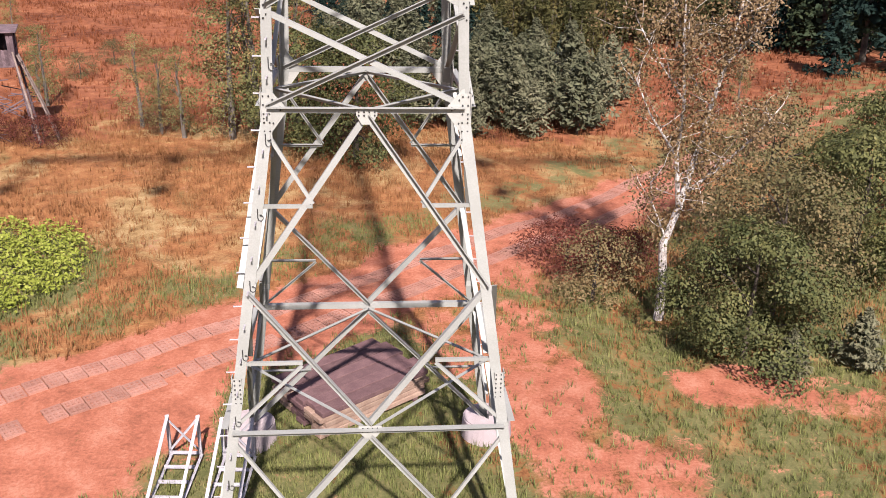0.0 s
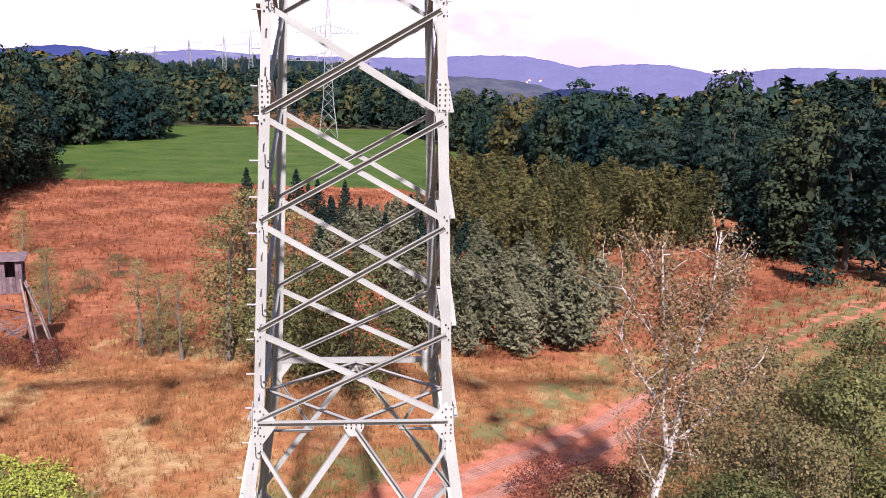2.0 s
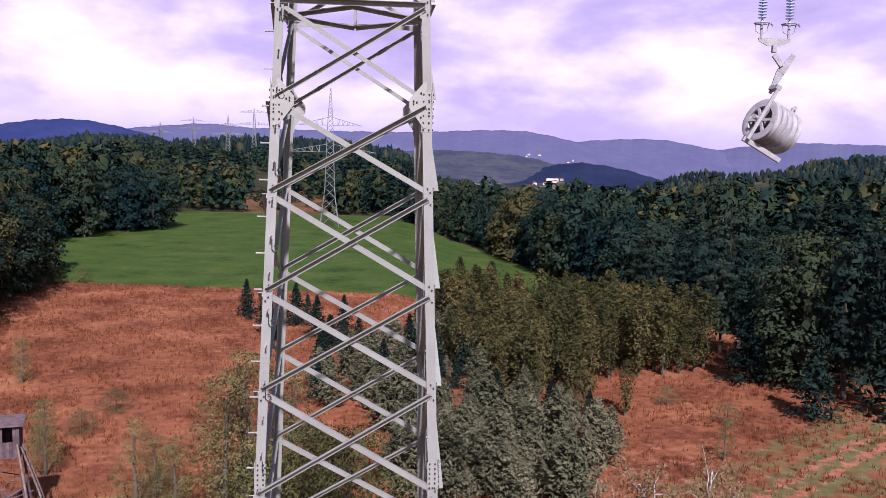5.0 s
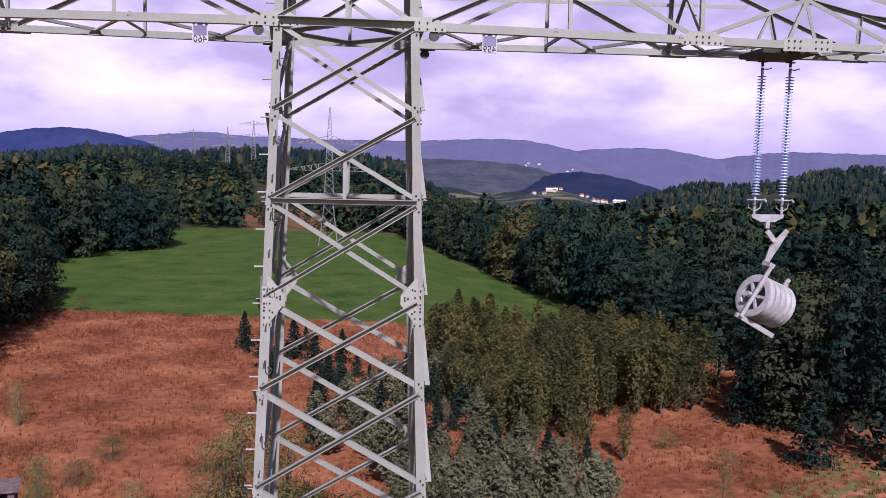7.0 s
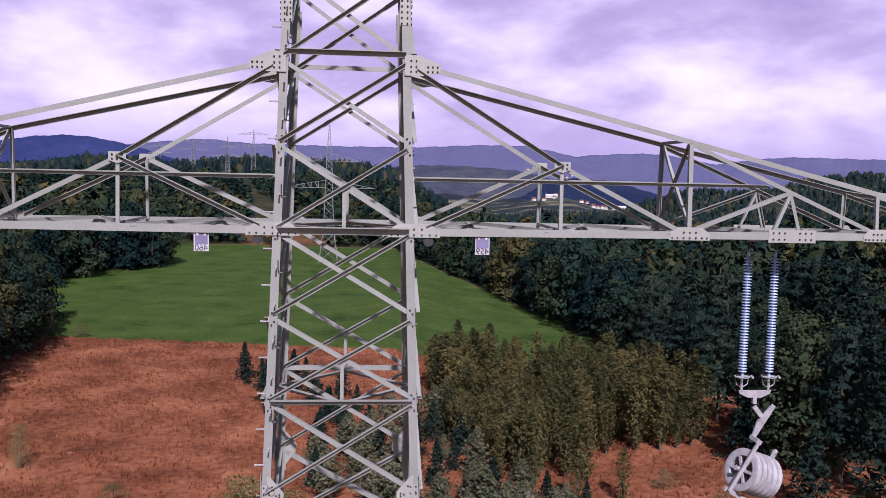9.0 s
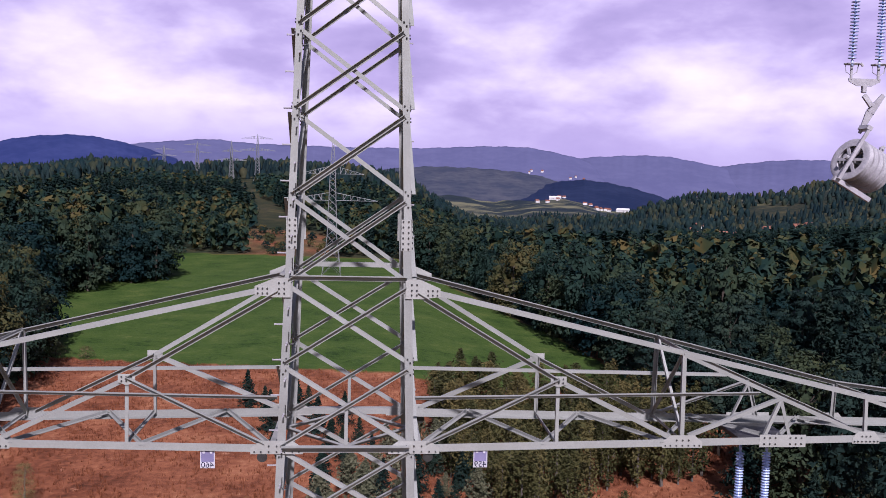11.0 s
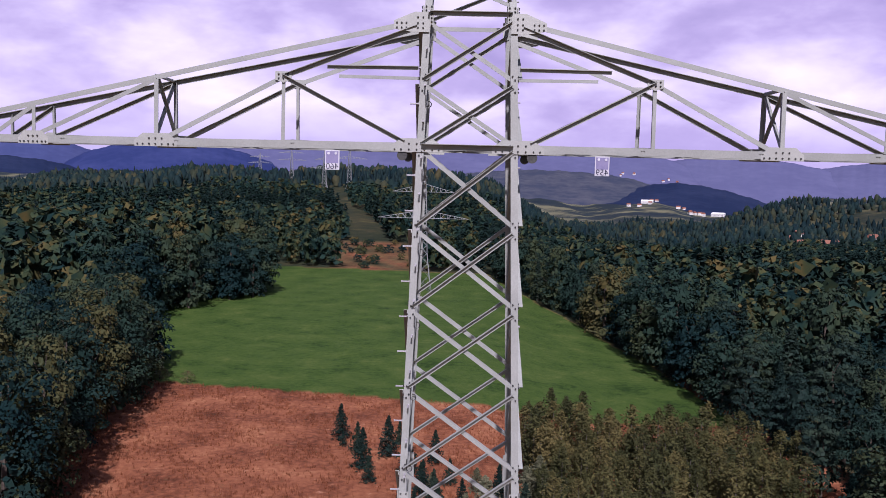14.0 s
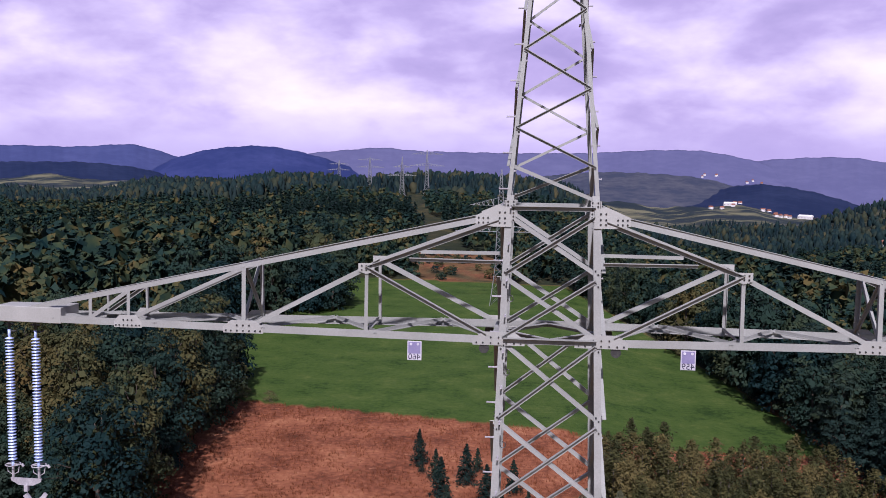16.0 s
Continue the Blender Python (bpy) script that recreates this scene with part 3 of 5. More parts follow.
LEG_Z = [0.0, 4.44, 11.0, 17.0, 24.6, 33.6, 43.25, 52.0]
LEG_W = [3.54, 2.90, 1.95, 1.76, 1.49, 1.19, 0.90, 0.16]


def half(z):
    """Half the tower's width over the outside of its legs."""
    return float(np.interp(z, LEG_Z, LEG_W))


def corner(sx, sy, z, inset=0.0):
    w = half(z) - inset
    return Vector((sx * w, sy * w, z))


FACES = [((0, -1), (1, 0)), ((0, 1), (-1, 0)), ((1, 0), (0, 1)), ((-1, 0), (0, -1))]   # outward normal, and to the right seen from outside


def on_face(k, side, z, off=0.0, inset=0.09):
    """A point of face k: side from -1 (left leg) to 1 (right leg), off metres outside of it."""
    (nx, ny), (rx, ry) = FACES[k]
    w = half(z)
    return Vector((nx * (w + off) + rx * side * (w - inset), ny * (w + off) + ry * side * (w - inset), z))


def brace(k, s0, z0, s1, z1, size=0.09, outside=True, name="brace", parent=tower, inset=0.09):
    n = Vector((*FACES[k][0], 0))
    off = 0.014 if outside else -0.03
    bm = angle_bar(on_face(k, s0, z0, off, inset), on_face(k, s1, z1, off, inset), size, n, 1 if outside else -1, 1)
    return part(name, bm, STEEL, parent)


def leg_mesh(sx, sy, z0, z1, size, th=0.02):
    zs = [z0] + [z for z in LEG_Z if z0 < z < z1] + [z1]
    bm = bmesh.new()
    rings = []
    for z in zs:
        c = corner(sx, sy, z)
        sec = [(0, 0), (size, 0), (size, th), (th, th), (th, size), (0, size)]
        rings.append([bm.verts.new(c + Vector((-sx * a, -sy * b, 0))) for a, b in sec])
    for r0, r1 in zip(rings, rings[1:]):
        for q in range(6):
            bm.faces.new((r0[q], r0[(q + 1) % 6], r1[(q + 1) % 6], r1[q]))
    for r in (rings[0], rings[-1]):
        bm.faces.new((r[0], r[1], r[2], r[3]))
        bm.faces.new((r[0], r[3], r[4], r[5]))
    bmesh.ops.recalc_face_normals(bm, faces=bm.faces)
    return bm


SECTIONS = [(-0.05, 10.4, 0.22), (10.4, 17.6, 0.20), (17.6, 24.6, 0.18), (24.6, 33.9, 0.160), (33.9, 43.6, 0.140), (43.6, 51.8, 0.078)]
for sx in (-1, 1):
    for sy in (-1, 1):
        for z0, z1, size in SECTIONS:
            part("leg", leg_mesh(sx, sy, z0, z1, size), STEEL, tower)

NODES = [11.0, 12.83, 14.95, 16.97, 19.0, 20.9, 22.77, 24.5, 26.32, 27.95, 29.58, 31.2, 32.78, 34.45, 36.08, 37.66, 39.24, 40.81, 42.05, 43.25]
for k in range(4):
    for z0, z1 in zip(NODES, NODES[1:]):
        s = 0.10 if z0 < 24 else 0.082
        brace(k, -1, z0 + 0.06, 1, z1 - 0.06, s, True)
        brace(k, -1, z1 - 0.06, 1, z0 + 0.06, s, False)
    # the earth-wire peak: a single zigzag
    brace(k, -1, 44.15, 1, 43.5, 0.07, False, inset=0.05)
    zz, side = 44.13, 1
    while zz < 50.6:
        nz = zz + 0.735
        brace(k, side, zz, -side, nz, 0.052, True, inset=0.04)
        zz, side = nz + 0.01, -side
    for z, s in ((11.0, 0.12), (26.32, 0.10), (29.58, 0.14), (32.9, 0.10), (40.81, 0.12), (43.35, 0.09)):
        brace(k, -1, z, 1, z, s, True, "horizontal_strut")
    for z in (26.32, 29.58):
        bm = angle_bar(on_face(k, 0.0, z, -0.03), on_face(k, 0.0, z + 0.85, -0.03), 0.07, Vector((*FACES[k][0], 0)), -1, 1)
        part("hanger", bm, STEEL, tower)
    # splayed base: two stacked K-shaped bays with secondary members
    for s in (-1, 1):
        brace(k, 0.0, 10.9, s, 7.5, 0.12, s > 0)
        brace(k, s, 7.45, 0.0, 4.6, 0.12, s < 0)
        brace(k, 0.0, 4.35, s, 0.5, 0.12, s > 0)
        brace(k, s, 9.15, s * 0.50, 9.15, 0.07, False)
        brace(k, s, 10.6, s * 0.50, 9.2, 0.07, False)
        brace(k, s, 5.95, s * 0.52, 5.95, 0.07, False)
        brace(k, s, 4.55, s * 0.52, 5.9, 0.07, False)
        brace(k, s, 2.4, s * 0.52, 2.4, 0.07, False)
        brace(k, s, 4.3, s * 0.50, 2.5, 0.07, False)
    brace(k, -1, 4.48, 1, 4.48, 0.14, True, "horizontal_strut")

for z, name in ((11.0, "diaphragm_strut"), (4.45, "diaphragm_strut"), (26.3, "diaphragm_strut"), (29.62, "diaphragm_strut"), (40.85, "diaphragm_strut")):
    mids = [on_face(k, 0.0, z, -0.05) for k in (0, 2, 1, 3)]
    for a, b in zip(mids, mids[1:] + mids[:1]):
        part(name, angle_bar(a, b, 0.08, (0, 0, 1), -1, 1), STEEL, tower)


def bolts_mesh(places, n, r=0.017, h=0.022):
    """Hexagonal bolt heads on a plate whose normal is n."""
    n = Vector(n).normalized()
    a = n.orthogonal().normalized()
    b = n.cross(a)
    v, f = [], []
    for p in places:
        i = len(v)
        for lift in (0.0, h):
            for q in range(6):
                t = q * math.tau / 6
                v.append(Vector(p) + a * r * math.cos(t) + b * r * math.sin(t) + n * lift)
        for q in range(6):
            f.append((i + q, i + (q + 1) % 6, i + 6 + (q + 1) % 6, i + 6 + q))
        f.append((i + 6, i + 7, i + 8, i + 9))
        f.append((i + 6, i + 9, i + 10, i + 11))
    return mesh_arrays("bolts", v, f)


def plate(outline, n, right, up, centre, th=0.014, bolts=(), parent=tower, name="gusset_plate"):
    """A flat steel plate of the given outline (in metres right and up of its centre), with bolt heads."""
    n, right, up, centre = Vector(n), Vector(right), Vector(up), Vector(centre)
    bm = bmesh.new()
    lo = [bm.verts.new(centre + right * a + up * b) for a, b in outline]
    hi = [bm.verts.new(centre + right * a + up * b + n * th) for a, b in outline]
    bm.faces.new(lo), bm.faces.new(hi)
    for q in range(len(lo)):
        bm.faces.new((lo[q], lo[(q + 1) % len(lo)], hi[(q + 1) % len(lo)], hi[q]))
    bmesh.ops.recalc_face_normals(bm, faces=bm.faces)
    ob = part(name, bm, STEEL_PLATE, parent)
    if bolts:
        tagged(part("bolts", bolts_mesh([centre + right * a + up * b + n * th for a, b in bolts], n), BOLT, ob), kind="stuff")
    return ob


for k in range(4):
    n, r = Vector((*FACES[k][0], 0)), Vector((*FACES[k][1], 0))
    up = Vector((0, 0, 1))
    # splices with their bolt rows on the legs
    for z, ht in ((17.35, 0.55), (24.35, 0.75), (33.75, 0.6), (10.85, 0.95), (43.3, 0.4), (5.4, 0.6)):
        for s in (-1, 1):
            c = on_face(k, s, z, 0.002, 0.1)
            bl = [(s * a, b * ht) for a in (-0.055, 0.05) for b in np.linspace(-0.44, 0.44, 6)]
            plate([(-0.09, -ht / 2), (0.09, -ht / 2), (0.09, ht / 2), (-0.09, ht / 2)], n, r, up, c, 0.016, bl)
    # gussets where the mast stands on its splayed base and at the splices
    for z in (11.0, 24.5):
        for s in (-1, 1):
            c = on_face(k, s, z, 0.02, 0.1)
            w = -s
            out = [(0, -0.45), (w * 0.05, -0.45), (w * 0.32, -0.08), (w * 0.32, 0.08), (w * 0.05, 0.4), (0, 0.4)]
            plate(out, n, r, up, c, 0.012, [(w * 0.24, 0.0), (w * 0.18, 0.03), (w * 0.24, 0.05), (w * 0.1, 0.2), (w * 0.1, -0.25)])
    for z, hw in ((10.93, 0.20), (4.5, 0.24)):
        c = on_face(k, 0, z, 0.04)
        plate([(-hw, 0.1), (-hw, -0.02), (-0.1, -0.2), (0.1, -0.2), (hw, -0.02), (hw, 0.1)], n, r, up, c, 0.012,
              [(a, b) for a in (-0.15, -0.05, 0.05, 0.15) for b in (-0.02, 0.05)])


def step_bolt(parent, p, d, long=0.17):
    bm = bmesh.new()
    bm_cyl(bm, p, Vector(p) + Vector(d) * long, 0.016, seg=6)
    bm_cyl(bm, Vector(p) + Vector(d) * (long - 0.012), Vector(p) + Vector(d) * (long + 0.004), 0.02, seg=6)
    bm_cyl(bm, p, Vector(p) + Vector(d) * 0.02, 0.022, seg=6)
    return part("step_bolt", bm, ZINC, parent)


for sx, sy, ph in ((-1, -1, 0.0), (1, 1, 0.2)):
    z, q = 3.0 + ph, 0
    while z < 50:
        c = corner(sx, sy, z)
        if q % 2 == 0:
            step_bolt(tower, c + Vector((0, -sy * 0.1, 0)), (sx, 0, 0))
        else:
            step_bolt(tower, c + Vector((-sx * 0.1, 0, 0)), (0, sy, 0))
        z += 0.345
        q += 1

def rope_hook(z):
    """A bent steel eye for a climber's rope on the face of the climbing leg."""
    c = corner(-1, -1, z) + Vector((0.13, -0.012, 0))
    pts = [c + Vector((0.0, -0.012, 0.16)), c + Vector((0.0, -0.012, 0.0))]
    for q in range(9):
        a = math.pi + q * math.tau * 0.8 / 8
        pts.append(c + Vector((0.055 + 0.055 * math.cos(a), -0.02, -0.02 + 0.06 * math.sin(a))))
    bm = bmesh.new()
    bm_tube(bm, pts, [0.011] * len(pts), 5)
    return part("rope_hook", bm, BOLT, tower, "dark bent steel eye")


for q in range(28):
    rope_hook(3.3 + q * 1.42)
for k in range(4):
    n = Vector((*FACES[k][0], 0))
    for s in (-1, 1):
        spots = []
        for z in NODES:
            spots += [on_face(k, s, z + dz, 0.004, 0.05 + 0.05 * (q % 2)) for q, dz in enumerate((-0.16, -0.09, 0.07, 0.14))]
        tagged(part("bolts", bolts_mesh(spots, n), BOLT, tower), kind="stuff")

for sx in (-1, 1):
    for sy in (-1, 1):
        bm = bmesh.new()
        c = corner(sx, sy, 0, 0.1)
        bmesh.ops.create_cone(bm, cap_ends=True, segments=28, radius1=0.78, radius2=0.70, depth=0.9, matrix=Matrix.Translation((c.x, c.y, 0.12)))
        bmesh.ops.bevel(bm, geom=[e for e in bm.edges if all(v.co.z > 0.5 for v in e.verts)], offset=0.04, segments=2, affect="EDGES")
        part("foundation_block", bm, CONCRETE, tower, "round pale concrete footing")


def crossarm(z0, z1, xtip, xk, xg, rail, knodes, bend=None):
    """Both sides of a crossarm: flat bottom chords, ties from above, K-bracing, posts and the plan bracing between."""
    w0, w1 = half(z0), half(z1)
    ytip = 0.28

    def yc(x, w):
        return w + (ytip - w) * (abs(x) - w0) / (xtip - w0)

    zk = z1 - 0.02

    def tie_z(x):
        xs, zs = [w1, xtip], [zk, z0 + 0.10]
        if bend:
            xs.insert(1, bend[0]), zs.insert(1, bend[1])
        return float(np.interp(abs(x), xs, zs))

    for sx in (-1, 1):
        arm = part("crossarm", plate_box(sx, xtip, ytip, z0), STEEL_PLATE, tower)
        arm["label"] = "pale steel lattice crossarm"

        def bar(name, a, b, size, n, out=-1, edge=1):
            return part(name, angle_bar(a, b, size, n, out, edge), STEEL, arm)

        for sy in (-1, 1):
            n = Vector((0, sy, 0))

            def low(x):
                return Vector((sx * x, sy * yc(x, w0), z0))

            def top(x):
                return Vector((sx * x, sy * (w1 + (ytip - w1) * (abs(x) - w1) / (xtip - w1)), tie_z(x)))

            def mid(x, z):
                f = (z - z0) / max(tie_z(x) - z0, 0.01)
                return low(x).lerp(top(x), f)

            bar("bottom_chord", low(w0 - 0.05), low(xtip), 0.15, n, -1, -1)
            stops = [w1 - 0.05, bend[0], xtip] if bend else [w1 - 0.05, xtip]
            for a, b in zip(stops, stops[1:]):
                bar("tie", top(a), top(b), 0.10, n, -1, 1)
            k = mid(xk, z0 + 1.30)
            bar("brace", top(w1 + 0.1) + Vector((0, 0, -0.12)), k, 0.09, n, 1, 1)
            bar("brace", k, low(xg - 0.2) + Vector((0, 0, 0.08)), 0.09, n, -1, 1)
            bar("brace", low(w0 + 0.25) + Vector((0, 0, 0.08)), k, 0.09, n, 1, 1)
            bar("post", low(xk), k, 0.07, n, -1, 1)
            bar("post", low(xg), top(xg), 0.085, n, -1, 1)
            if rail > 0:
                bar("rail_strut", mid(w0, z0 + (1.0 if rail > 5 else 1.5)), mid(rail, z0 + (1.0 if rail > 5 else 1.5)), 0.07, n, 1, 1)
            xs = [xg] + knodes
            for q, (a, b) in enumerate(zip(xs, xs[1:])):
                bar("brace", top(a) + Vector((0, 0, -0.04)), low(b) + Vector((0, 0, 0.06)), 0.08, n, -1, 1)
                bar("post", low(b), top(b), 0.07, n, -1, 1)
            # gusset plates with bolts on the chord
            for x, hw in ((xg, 0.42), (w0, 0.5), (knodes[0], 0.3)):
                plate([(-hw, -0.10), (hw, -0.10), (hw, 0.02), (hw * 0.6, 0.16), (-hw * 0.6, 0.16), (-hw, 0.02)], n, (1, 0, 0), (0, 0, 1), low(x) + n * 0.016, 0.012,
                      [(a * hw, b) for a in (-0.85, -0.6, -0.3, 0.0, 0.3, 0.6, 0.85) for b in (-0.05, 0.06) if abs(a) < 0.6 or b < 0])
            hw = 0.56
            plate([(-sx * 0.12, -0.24), (sx * 0.22, -0.24), (sx * hw, -0.19), (sx * hw, -0.03), (sx * 0.16, 0.14), (-sx * 0.12, 0.14)], n, (1, 0, 0), (0, 0, 1), top(w1) + n * 0.03, 0.012,
                  [(sx * a, b) for a in (0.0, 0.1, 0.32, 0.41, 0.5) for b in (-0.16, -0.07, 0.04) if a < 0.3 or b < 0.0])
            plate([(-sx * 0.16, 0.10), (-sx * 0.16, -0.06), (sx * 0.0, -0.12), (sx * 0.16, -0.06), (sx * 0.16, 0.10)], n, (1, 0, 0), (0, 0, 1), k + n * 0.02, 0.012,
                  [(a, b) for a in (-0.09, 0.0, 0.09) for b in (-0.03, 0.05)])
        # bracing between the two sides: flat zigzag below, crosses in the posts' planes
        xs = np.linspace(w0 + 0.1, xtip - 1.0, int((xtip - w0) / 1.25) + 1)
        for q, (a, b) in enumerate(zip(xs, xs[1:])):
            s = 1 if q % 2 else -1
            bar("plan_brace", (sx * a, s * yc(a, w0), z0 + 0.02), (sx * b, -s * yc(b, w0), z0 + 0.02), 0.07, (0, 0, 1), 1, 1)
        for x in [xk, xg] + knodes:
            bar("cross_strut", (sx * x, -yc(x, w0), z0 + 0.03), (sx * x, yc(x, w0), z0 + 0.03), 0.06, (0, 0, 1), 1, 1)
        yt = w1 + (ytip - w1) * (xg - w1) / (xtip - w1)
        bar("cross_brace", (sx * xg, -yc(xg, w0), z0), (sx * xg, yt, tie_z(xg)), 0.06, (sx, 0, 0), 1, 1)
        bar("cross_brace", (sx * xg, yc(xg, w0), z0), (sx * xg, -yt, tie_z(xg)), 0.06, (sx, 0, 0), -1, 1)
        bar("cross_strut", (sx * xg, -yt, tie_z(xg)), (sx * xg, yt, tie_z(xg)), 0.06, (0, 0, 1), 1, 1)
        for q in range(2):
            bm = bmesh.new()
            bm_cyl(bm, (sx * (w0 + 0.28), (-1) ** q * w0, z0 - 0.17), (sx * (w0 + 0.28), (-1) ** q * w0 + 0.03, z0 - 0.17), 0.1, seg=14)
            part("earthing_lug", bm, BOLT, arm)


def plate_box(sx, xtip, ytip, z0):
    """The closed box of plates at an arm's tip."""
    bm = bmesh.new()
    x0, x1 = xtip - 1.2, xtip + 0.3
    y0, y1 = ytip + 0.09, ytip - 0.02
    for z in (z0 - 0.10, z0 + 0.24):
        bm_v = []
        for x, y in ((x0, -y0), (x1, -y1), (x1, y1), (x0, y0)):
            bm_v.append(bm.verts.new((sx * x, y, z)))
        bm.faces.new(bm_v)
    bm.verts.ensure_lookup_table()
    for q in range(4):
        bm.faces.new((bm.verts[q], bm.verts[(q + 1) % 4], bm.verts[4 + (q + 1) % 4], bm.verts[4 + q]))
    bmesh.ops.recalc_face_normals(bm, faces=bm.faces)
    bmesh.ops.bevel(bm, geom=bm.edges[:], offset=0.012, segments=1, affect="EDGES")
    return bm


crossarm(29.58, 32.78, 17.4, 4.2, 6.85, 8.5, [10.95, 13.4, 15.4], (10.95, 30.46))
crossarm(40.81, 43.25, 11.4, 3.6, 6.15, 2.74, [8.67, 9.53])


# ---- circuit signs on the chords ----
def circuit_sign(digits, x, y, z):
    s = tagged(new("circuit_sign"), f"white enamel plate reading {digits} in mirror writing, on the chord", "sign", "circuit signs")
    s.location = (x, y, z)
    bm = bmesh.new()
    bm_box(bm, 0.28, 0.012, 0.38, bevel=0.004)
    part("plate", bm, SIGN_WHITE, s)
    bm = bmesh.new()
    bm_box(bm, 0.24, 0.006, 0.23, pose(0, -0.006, 0.055))
    part("colour_field", bm, SIGN_LILAC, s, "lilac field of the plate")
    cu = bpy.data.curves.new("digits", "FONT")
    cu.body, cu.size, cu.align_x, cu.align_y, cu.extrude = digits, 0.165, "CENTER", "CENTER", 0.002
    tmp = bpy.data.objects.new("digits", cu)
    scene.collection.objects.link(tmp)
    dg = bpy.context.evaluated_depsgraph_get()
    me = bpy.data.meshes.new_from_object(tmp.evaluated_get(dg))
    bpy.data.objects.remove(tmp)
    me.transform(Matrix.Translation((0, -0.010, -0.125)) @ Matrix.Rotation(radians(90), 4, "X") @ Matrix.Diagonal((-1, 1, 1, 1)))
    me.flip_normals()
    part("digits", me, SIGN_BLACK, s, "dark mirrored digits")
    for dx in (-0.07, 0.07):
        bm = bmesh.new()
        bm_cyl(bm, (dx, -0.004, 0.13), (dx, -0.022, 0.13), 0.026, seg=10)
        part("clamp", bm, SIGN_WHITE, s)
    return s


for sx, digits in ((-1, "460"), (1, "459")):
    circuit_sign(digits, sx * 2.66, -1.19, 29.34)
    circuit_sign(digits, sx * 2.62, -0.85, 40.52)


# ---- insulators and stringing blocks ----
def lathe(profile, seg=14):
    """A turned body about z from pairs of radius and height."""
    pr = np.array(profile, float)
    a = np.arange(seg) * math.tau / seg
    v = np.stack([pr[:, :1] * np.cos(a), pr[:, :1] * np.sin(a), np.repeat(pr[:, 1:], seg, 1)], -1).reshape(-1, 3)
    f = [(i * seg + k, i * seg + (k + 1) % seg, (i + 1) * seg + (k + 1) % seg, (i + 1) * seg + k) for i in range(len(pr) - 1) for k in range(seg)]
    return mesh_arrays("turned", v, f)


def ring_bm(bm, c, r, t, normal="Z", seg=18, start=0.0, sweep=math.tau):
    pts = []
    for k in range(seg + 1):
        a = start + sweep * k / seg
        pts.append(Vector(c) + (Vector((math.cos(a), math.sin(a), 0)) if normal == "Z" else Vector((math.cos(a), 0, math.sin(a)))) * r)
    return bm_tube(bm, pts, [t] * len(pts), 5)


SHEDS = 40


def insulator_profile(long):
    p = [(0.0, 0.0), (0.03, 0.0), (0.03, -0.14), (0.017, -0.15)]
    step = (long - 0.3) / SHEDS
    for k in range(SHEDS):
        z = -0.16 - k * step
        p += [(0.018, z), (0.092, z - step * 0.40), (0.090, z - step * 0.50), (0.020, z - step * 0.58)]
    p += [(0.017, -long + 0.14), (0.03, -long + 0.13), (0.03, -long), (0.0, -long)]
    return p


def insulator_set(x, z_top, group, long):
    s = tagged(new("insulator_string"), "pair of blue composite insulators hanging from the steel crossarm", "insulator", group)
    s.location = (x, 0, z_top)
    body = lathe(insulator_profile(long))
    body.materials.append(GLASS_BLUE)
    for dx in (-0.30, 0.30):
        bm = bmesh.new()
        bm_box(bm, 0.05, 0.05, 0.16, pose(dx, 0, -0.04), 0.008)
        bm_box(bm, 0.20, 0.04, 0.03, pose(dx, 0, -0.02), 0.005)
        bm_tube(bm, [(dx + 0.02, 0, -0.17), (dx + 0.12, 0, -0.17), (dx + 0.2, 0, -0.14)], [0.012] * 3, 5)
        part("top_fitting", bm, BOLT, s)
        part("insulator", body, GLASS_BLUE, s, "blue ribbed composite rod", Matrix.Translation((dx, 0, -0.14)))
        bm = bmesh.new()
        ring_bm(bm, (dx, 0, -0.14 - long + 0.06), 0.15, 0.014)
        bm_tube(bm, [(dx - 0.15, 0, -0.08 - long), (dx - 0.12, 0, -0.25 - long), (dx, 0, -0.32 - long), (dx + 0.12, 0, -0.25 - long), (dx + 0.15, 0, -0.08 - long)], [0.012] * 5, 5)
        bm_cyl(bm, (dx - 0.16, 0, -0.08 - long), (dx + 0.24, 0, -0.08 - long), 0.014, seg=6)
        bm_cyl(bm, (dx + 0.2, 0, -0.06 - long), (dx + 0.25, 0, -0.12 - long), 0.028, seg=8)
        part("arcing_ring", bm, ZINC, s)
        bm = bmesh.new()
        bm_cyl(bm, (dx, 0, -0.14 - long), (dx, 0, -0.40 - long), 0.028, seg=8)
        part("clevis", bm, ZINC, s)
    zy = -0.44 - long
    bm = bmesh.new()
    out = [(-0.36, 0.06), (0.36, 0.06), (0.34, -0.01), (0.16, -0.10), (-0.16, -0.10), (-0.34, -0.01)]
    lo, hi = [bm.verts.new((a, -0.015, zy + b)) for a, b in out], [bm.verts.new((a, 0.015, zy + b)) for a, b in out]
    bm.faces.new(lo), bm.faces.new(hi)
    for q in range(6):
        bm.faces.new((lo[q], lo[(q + 1) % 6], hi[(q + 1) % 6], hi[q]))
    bmesh.ops.recalc_face_normals(bm, faces=bm.faces)
    part("yoke_plate", bm, ZINC, s)
    bm = bmesh.new()
    bm_box(bm, 0.09, 0.09, 0.16, pose(0, 0, zy - 0.16), 0.01)
    part("shackle", bm, ZINC, s)
    return s


